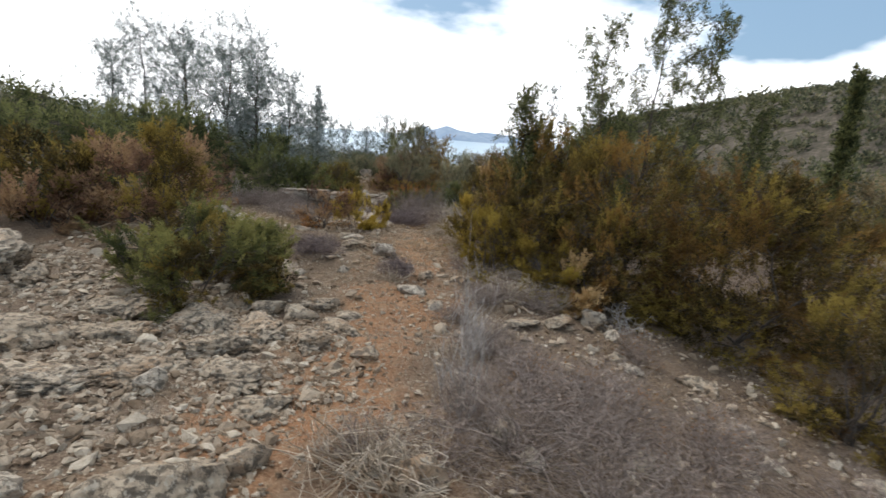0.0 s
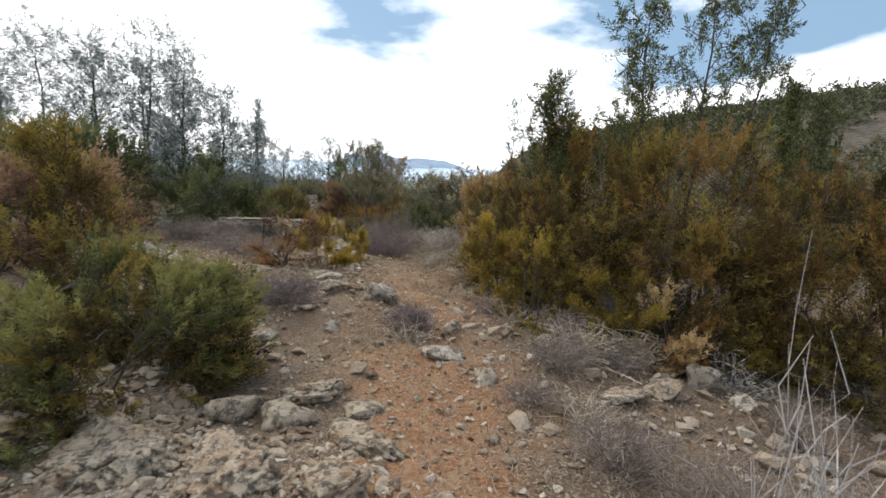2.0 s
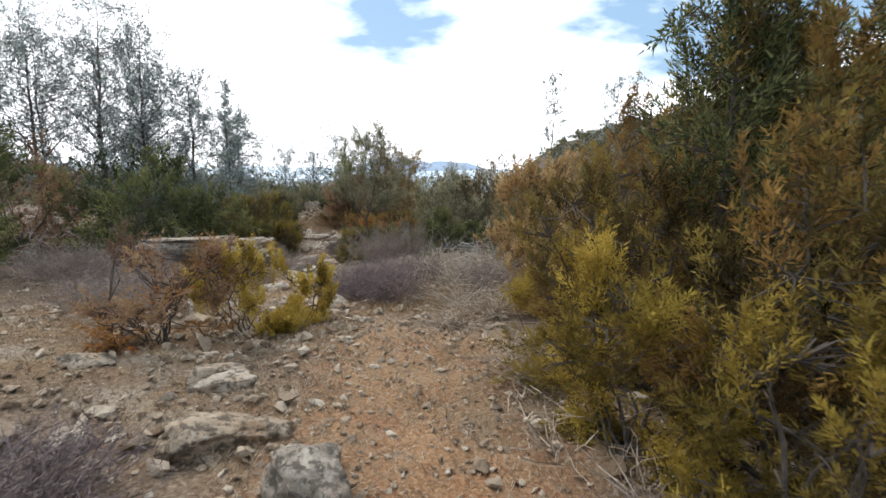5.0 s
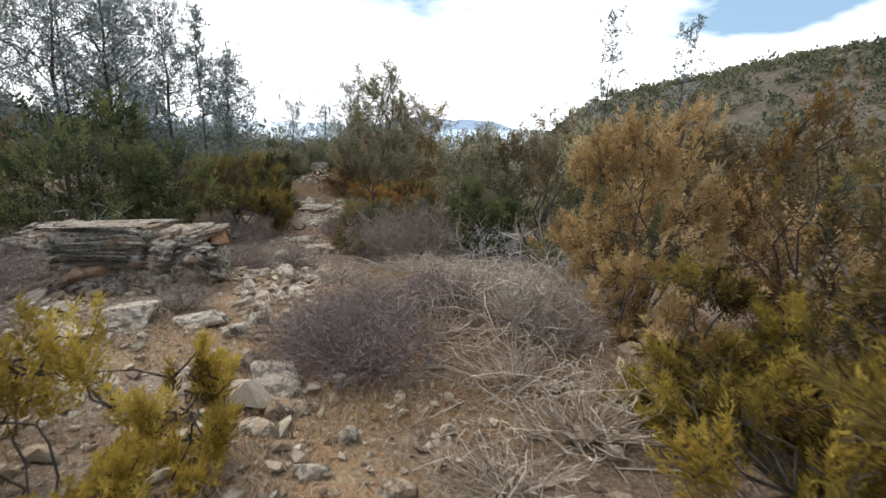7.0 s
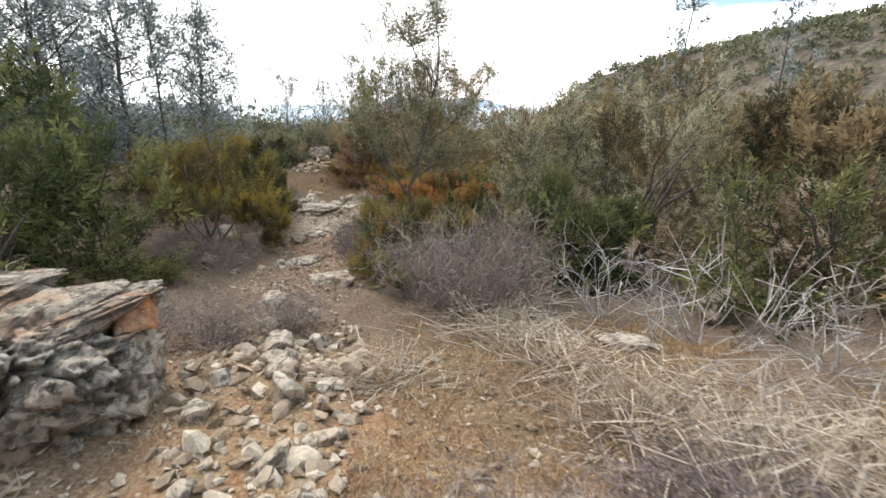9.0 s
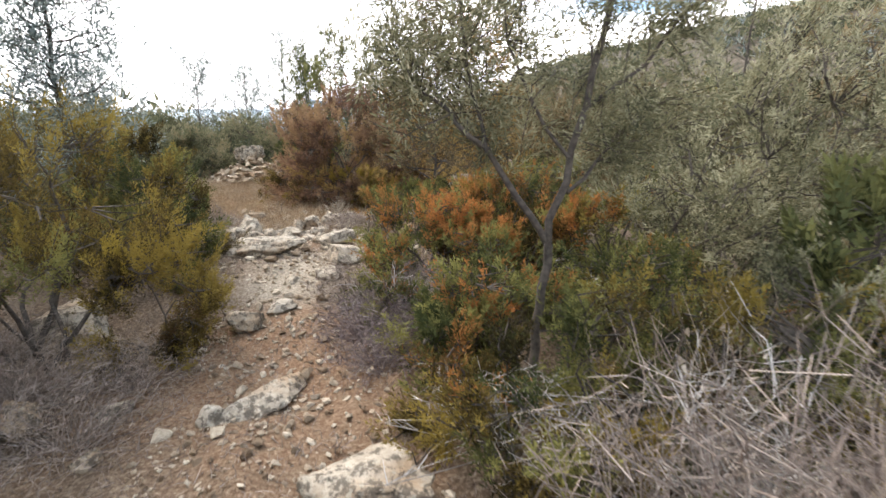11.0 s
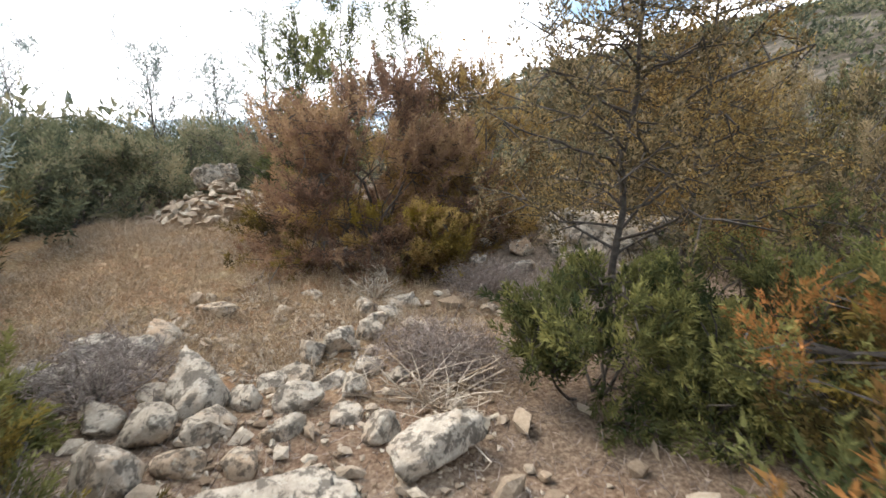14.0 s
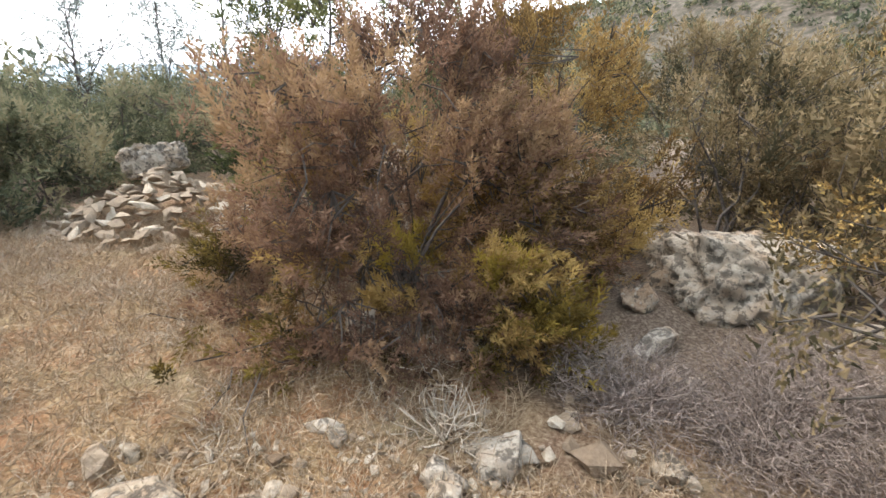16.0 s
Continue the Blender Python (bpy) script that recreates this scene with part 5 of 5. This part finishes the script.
# pebbles on the paths
c_at = lambda y: np.interp(y, KY, KX)
pts = scatter(40000, (-5, 3, 0, 15), lambda x, y: (np.abs(x - c_at(y)) + vnoise(x * 2, y * 2, 51) * 1.2 < 1.7) | ((x < -1) & (vnoise(x * 1.5, y * 1.5, 52) > .45)))[:15000]
stone_heap("pebbles", "scattered pale pebbles on red-brown path soil", pts, rr.gamma(1.4, .0085, len(pts)) + .005, M_RUBBLE, 2)
pts = scatter(16000, (-5, -1, 15, 23.5), lambda x, y: np.abs(x - c_at(y)) + vnoise(x * 2, y * 2, 53) * .6 < .95)[:5200]
stone_heap("pebbles", "pale gravel on the narrow path", pts, rr.gamma(1.5, .008, len(pts)) + .005, M_RUBBLE, 3)
pts = scatter(900, (-3.2, -1.5, 12.2, 15.6), lambda x, y: np.abs(x - c_at(y) - .05) < .55)
stone_heap("pebbles", "pale loose stones beside the rock ledge", pts, rr.gamma(2.5, .014, len(pts)) + .012, M_RUBBLE, 4)
pts = scatter(1500, (-4, 2.5, 5, 12.5), lambda x, y: np.abs(x - c_at(y)) > .35)[:900]
stone_heap("pebbles", "loose grey stones beside the path", pts, rr.gamma(2.2, .014, len(pts)) + .012, M_RUBBLE, 8)
pts = scatter(700, (-4.5, -1.5, 20.2, 23.6), lambda x, y: vnoise(x * 2, y * 2, 54) > .4)[:330]
stone_heap("pebbles", "loose grey stones on the terrace edge", pts, rr.gamma(2.2, .014, len(pts)) + .012, M_RUBBLE, 9)

# rubble pile that carries the capstone
pile = thing("rubble_pile", -4.3, 26.9, ground_at(-4.3, 26.9), "heap of pale broken stones under a capstone", "rubble")
for i in range(290):
    a, d = rr.uniform(0, 6.28), rr.uniform(0, 1) ** .6
    px, py = math.cos(a) * d * 1.15 + .12 + .1 * d, math.sin(a) * d * 1.0 - .1
    s = float(rr.uniform(.05, .12))
    o = new("stone", hull_meshes[rr.integers(9)])
    o.parent = pile
    o.matrix_basis = pose(px, py, max(.02, .5 * (1 - d * 1.02)) + rr.uniform(-.04, .03), rr.normal() * 25, rr.normal() * 25, rr.uniform(0, 360)) @ Matrix.Diagonal((s * 1.2, s, s * .8, 1))

# ---- dry twig shrubs ----
GREY = "grey leafless twiggy dome shrub on stony ground"
for x, y, r, hgt, n in ((.55, 2.75, .55, .55, 160), (.05, 2.55, .35, .35, 90), (1.0, 3.2, .45, .55, 140), (1.5, 2.6, .4, .35, 90), (-.35, 2.6, .25, .25, 90), (.5, 4.75, .33, .32, 170), (.62, 6.15, .3, .3, 150), (-.62, 6.95, .26, .32, 200), (-2.0, 7.9, .45, .36, 260),
                        (-.85, 11.75, .48, .45, 340), (-1.2, 11.95, .3, .35, 160), (-.9, 12.75, .5, .38, 340), (-1.15, 12.35, .3, .28, 160), (-.3, 12.9, .45, .4, 260), (.45, 12.2, .4, .35, 200), (-3.0, 10.9, .55, .33, 260), (-4.3, 13.0, .5, .55, 260), (-3.85, 12.85, .4, .42, 200), (-4.8, 12.7, .55, .5, 240), (-3.5, 12.0, .4, .35, 160), (-3.6, 11.3, .5, .35, 200), (-2.45, 12.9, .2, .3, 90), (.9, 7.0, .3, .3, 120),
                        (1.2, 6.3, .3, .28, 120), (.35, 7.6, .25, .28, 100), (-2.3, 15.7, .3, .35, 120), (-2.75, 15.3, .4, .45, 180), (-3.2, 15.0, .35, .4, 150), (-2.25, 22.0, .33, .28, 240), (-2.0, 21.9, .3, .26, 160), (-3.9, 21.9, .3, .35, 160), (-3.75, 20.6, .3, .3, 130), (-1.5, 23.3, .35, .25, 200), (-1.0, 23.0, .4, .3, 200), (-.5, 23.2, .35, .28, 160), (.2, 5.6, .25, .25, 90), (-2.2, 19.3, .35, .35, 160), (-1.75, 18.9, .35, .4, 160)):
    twig_shrub("twig_shrub", GREY, x, y, r, hgt, M_DARKTWIG if (r, n) in ((.48, 340), (.45, 260), (.26, 200)) else M_GREYTWIG, int(n * 1.3), .005, 5, group="grey twig shrubs")
for x, y, r, hgt, n in ((-3.55, 17.75, .4, .32, 200), (-3.95, 18.15, .4, .38, 220), (-3.45, 18.25, .3, .3, 160), (-4.3, 17.9, .4, .4, 200), (-4.4, 18.6, .4, .4, 200)):
    twig_shrub("twig_shrub", "tangled grey dead twigs under a leafy bush", x, y, r, hgt, M_GREYTWIG, n, .0045, 4, group="grey twig shrubs")
for x, y, r, hgt, n in ((-2.2, 18.62, .32, .3, 200), (-2.02, 18.98, .35, .36, 230), (-2.12, 18.2, .27, .24, 150), (-1.8, 18.6, .35, .4, 220), (-1.7, 19.1, .35, .42, 200)):
    twig_shrub("twig_shrub", "dark purplish tangle of dead twigs at the path edge", x, y, r, hgt, M_DARKTWIG, n, .005, 5, group="grey twig shrubs")
for x, y, r, hgt in ((1.15, 3.55, .3, .6), (2.2, 5.3, .28, .4), (.75, 3.6, .3, .45)):
    twig_shrub("twig_shrub", "grey twig shrub with rusty orange dry tips", x, y, r, hgt, M_GREYTWIG, 130, .0045, 3, tips=M_ORANGE, tip_leaf=(.02, .008), tip_n=420)
PALE_T = "bleached dead shrub with bare forked branches"
for x, y, r, hgt, n, w in ((.95, 15.4, .6, 1.2, 18, .013), (.3, 15.9, .5, .8, 16, .010), (1.25, 14.5, .4, .7, 18, .009), (.3, 13.5, .4, .6, 26, .007), (.85, 13.0, .4, .55, 30, .007), (.4, 12.5, .35, .45, 26, .006), (-1.98, 18.8, .3, .46, 22, .009), (-1.6, 17.35, .35, .38, 30, .007), (-1.2, 17.0, .4, .45, 34, .007), (-.9, 16.75, .35, .65, 26, .008), (-.6, 18.7, .4, .5, 20, .008), (-1.35, 16.8, .3, .35, 26, .006),
                           (-5.2, 12.9, .4, .7, 16, .009), (-4.6, 15.0, .4, .8, 16, .009), (1.3, 9.4, .4, .5, 16, .008), (2.3, 6.2, .35, .45, 18, .008)):
    twig_shrub("dead_shrub", PALE_T, x, y, r, hgt, M_PALETWIG, n, w, 7, .45, group="bleached dead shrubs")
for x, y, r, hgt, n in ((-.75, 15.9, .5, .95, 120), (-1.1, 16.2, .4, .9, 90), (-.45, 16.4, .45, 1.0, 100), (-1.35, 16.5, .35, .8, 70)):
    twig_shrub("twig_shrub", "upright brown-grey leafless stems before an olive", x, y, r, hgt, M_GREYTWIG, n, .006, 5, .3, group="grey twig shrubs")
# ---- straw ----
for x, y, r, hgt, n in ((-.35, 12.3, .3, .42, 26), (.3, 12.7, .45, .45, 90), (.0, 13.2, .45, .45, 110), (.6, 13.4, .4, .4, 70), (-.2, 13.9, .4, .35, 80), (-.45, 14.6, .4, .2, 60), (-1.4, 14.4, .3, .15, 50), (-.6, 15.2, .5, .2, 80), (.1, 11.6, .35, .32, 70), (.35, 11.0, .3, .3, 60), (-.1, 10.6, .25, .22, 50),
                        (-.3, 2.45, .28, .3, 60), (-.1, 2.2, .25, .25, 40), (.55, 5.3, .22, .28, 30), (.9, 6.5, .35, .3, 60), (.45, 7.3, .3, .2, 14), (.25, 8.3, .3, .2, 14), (.3, 9.3, .3, .25, 50), (-.65, 6.7, .25, .18, 40), (1.5, 6.6, .3, .3, 50), (-2.3, 23.9, .2, .25, 24), (-2.45, 23.3, .18, .25, 26), (-2.3, 21.6, .3, .22, 30), (-1.7, 12.6, .15, .25, 16), (-.5, 16.2, .5, .3, 60), (.5, 8.0, .3, .22, 14), (-2.9, 22.5, .1, .12, 14)):
    straw_clump("straw_clump", "clump of pale bent dry straw stalks", x, y, r, hgt * 1.1, int(n * 1.7), .0095)
for x, y, hgt in ((.2, 3.2, 1.1), (.26, 3.14, .85), (.14, 3.26, .75)):
    twig_shrub("dry_stalk", "tall dry branching stalk with feathery top", x, y, .09, hgt, M_PALETWIG, 9, .007, 6, .5, base=.012)
twig_shrub("flower_stalks", "dry stalks with pale round seed heads", -.95, 16.95, .3, .75, M_STRAW, 26, .007, 1, .3, tips=M_STRAW, tip_leaf=(.04, .03), tip_n=60)
twig_shrub("flower_stalks", "dry stalks with pale round seed heads", -.6, 17.2, .35, .8, M_STRAW, 26, .007, 1, .3, tips=M_STRAW, tip_leaf=(.04, .03), tip_n=60)


def grass(name, label, pts, length, mat, seed, lie=1.0):
    rng = np.random.default_rng(seed)
    n = len(pts)
    way = rng.normal(size=(n, 3)) * lie + np.array([0, 0, .6])
    way[:, 2] = np.abs(way[:, 2])
    a = pts + np.array([0, 0, -.005])
    ln = length * rng.uniform(.4, 1.3, (n, 1))
    m = a + unit(way) * ln * .55
    b = m + unit(way + rng.normal(size=(n, 3)) * .5 + np.array([0, 0, -.5])) * ln * .45
    b[:, 2] = np.maximum(b[:, 2], terrain(b[:, 0], b[:, 1]) + .004)
    tagged(new(name, mesh_of(name, *joined([ribbons(a, m, .002, .0017), ribbons(m, b, .0017, .0006)]), mat)), label, "grass", kind="stuff")


grass("slope_grass", "thin yellow-brown dry grass on the stony slope", SLOPE_GRASS, .085, M_GRASS, 22, 1.4)
pts = scatter(75000, (-5.6, -1.2, 22, 27.2), lambda x, y: zone_colours(x, y)[:, 1] * .9 > vnoise(x * 6, y * 6, 61))[:42000]
grass("terrace_grass", "matted orange-brown dry grass on the terrace", pts, .14, M_GRASS, 11, 1.5)
pts = scatter(60000, (-6, -1.6, 21.8, 27.2), lambda x, y: vnoise(x * 3, y * 3, 95) + vnoise(x * 9, y * 9, 96) * .5 > .85)[:15000]
grass("terrace_grass", "pale straw tufts in the terrace grass", pts, .13, M_STRAW, 23, 1.0)
pts = scatter(60000, (-4, 1.6, 6, 15.6), lambda x, y: zone_colours(x, y)[:, 1] * .9 > vnoise(x * 4, y * 4, 62))[:22000]
grass("path_grass", "short dry straw-coloured grass along the path", pts, .09, M_GRASS, 12, 1.1)
pts = scatter(20000, (-4, 3.2, 1, 8), lambda x, y: (vnoise(x * 1.3, y * 1.3, 63) > .55) & (x > -1))[:6500]
grass("path_grass", "thin dry grass on the stony red soil", pts, .08, M_GRASS, 13, 1.1)
pts = scatter(26000, (-4.5, 0, 15, 23), lambda x, y: (vnoise(x * 1.3, y * 1.3, 64) > .25))[:26000]
grass("leaf_litter", "grey-brown twig litter beneath the shrubs", pts, .08, M_GREYTWIG, 14, 2.5)
pts = scatter(60000, (-2.6, 1.6, 2.5, 12), lambda x, y: np.abs(x - c_at(y)) + vnoise(x * 2, y * 2, 71) * .9 < 1.5)[:26000]
grass("straw_litter", "fine straw and twig litter lying on the path", pts, .06, M_STRAW, 15, 3.5)
pts = scatter(30000, (-6, -.8, .6, 6.6), lambda x, y: vnoise(x * 2, y * 2, 72) > .5)[:4000]
grass("straw_litter", "thin dry grass between rubble stones", pts, .06, M_GRASS, 16, 1.5)
pts = scatter(30000, (-1.8, 1.6, 11, 15.8), lambda x, y: np.abs(x + .4) + vnoise(x * 2, y * 2, 73) * .8 < 1.6)[:19000]
grass("straw_litter", "orange-brown straw lying in the clearing", pts, .1, M_RUSTGRASS, 17, 2.0)
pts = scatter(5000, (.8, 4.2, .8, 6.5), lambda x, y: vnoise(x * 2, y * 2, 81) > .3)[:1500]
stone_heap("pebbles", "loose grey stones on the falling slope", pts, rr.gamma(2.0, .013, len(pts)) + .008, M_RUBBLE, 18)
pts = scatter(20000, (.2, 4.2, .8, 7), lambda x, y: vnoise(x * 1.5, y * 1.5, 82) > .35)[:8000]
grass("straw_litter", "thin grey-brown dry litter on the falling slope", pts, .07, M_GREYTWIG, 19, 2.0)
for x, y, r, hgt, n in ((1.9, 3.1, .45, .4, 100), (2.3, 3.7, .4, .35, 100), (1.6, 4.1, .4, .4, 100), (.3, 3.2, .35, .4, 80), (1.0, 2.4, .4, .4, 100), (2.9, 3.0, .45, .35, 100), (.8, 4.2, .25, .35, 110)):
    twig_shrub("twig_shrub", "pinkish-grey leafless twig shrub on the slope", x, y, r, hgt, M_GREYTWIG, int(n * 1.2), .005, 5, group="grey twig shrubs")
for x, y, r, hgt in ((1.4, 3.3, .3, .5), (2.1, 3.4, .3, .4)):
    twig_shrub("twig_shrub", "grey twig shrub with rusty orange dry tips", x, y, r, hgt, M_GREYTWIG, 120, .0045, 3, tips=M_ORANGE, tip_leaf=(.02, .008), tip_n=420)

for x, y, r, hgt, n in ((-1.2, 22.9, .4, .3, 160), (-.8, 23.1, .4, .35, 160), (-1.5, 23.3, .35, .28, 140), (-1.0, 22.5, .35, .3, 140), (-.5, 22.8, .4, .35, 150)):
    twig_shrub("twig_shrub", "low tangle of grey dead twigs on the terrace", x, y, r, hgt, M_GREYTWIG, n, .0045, 4, group="grey twig shrubs")
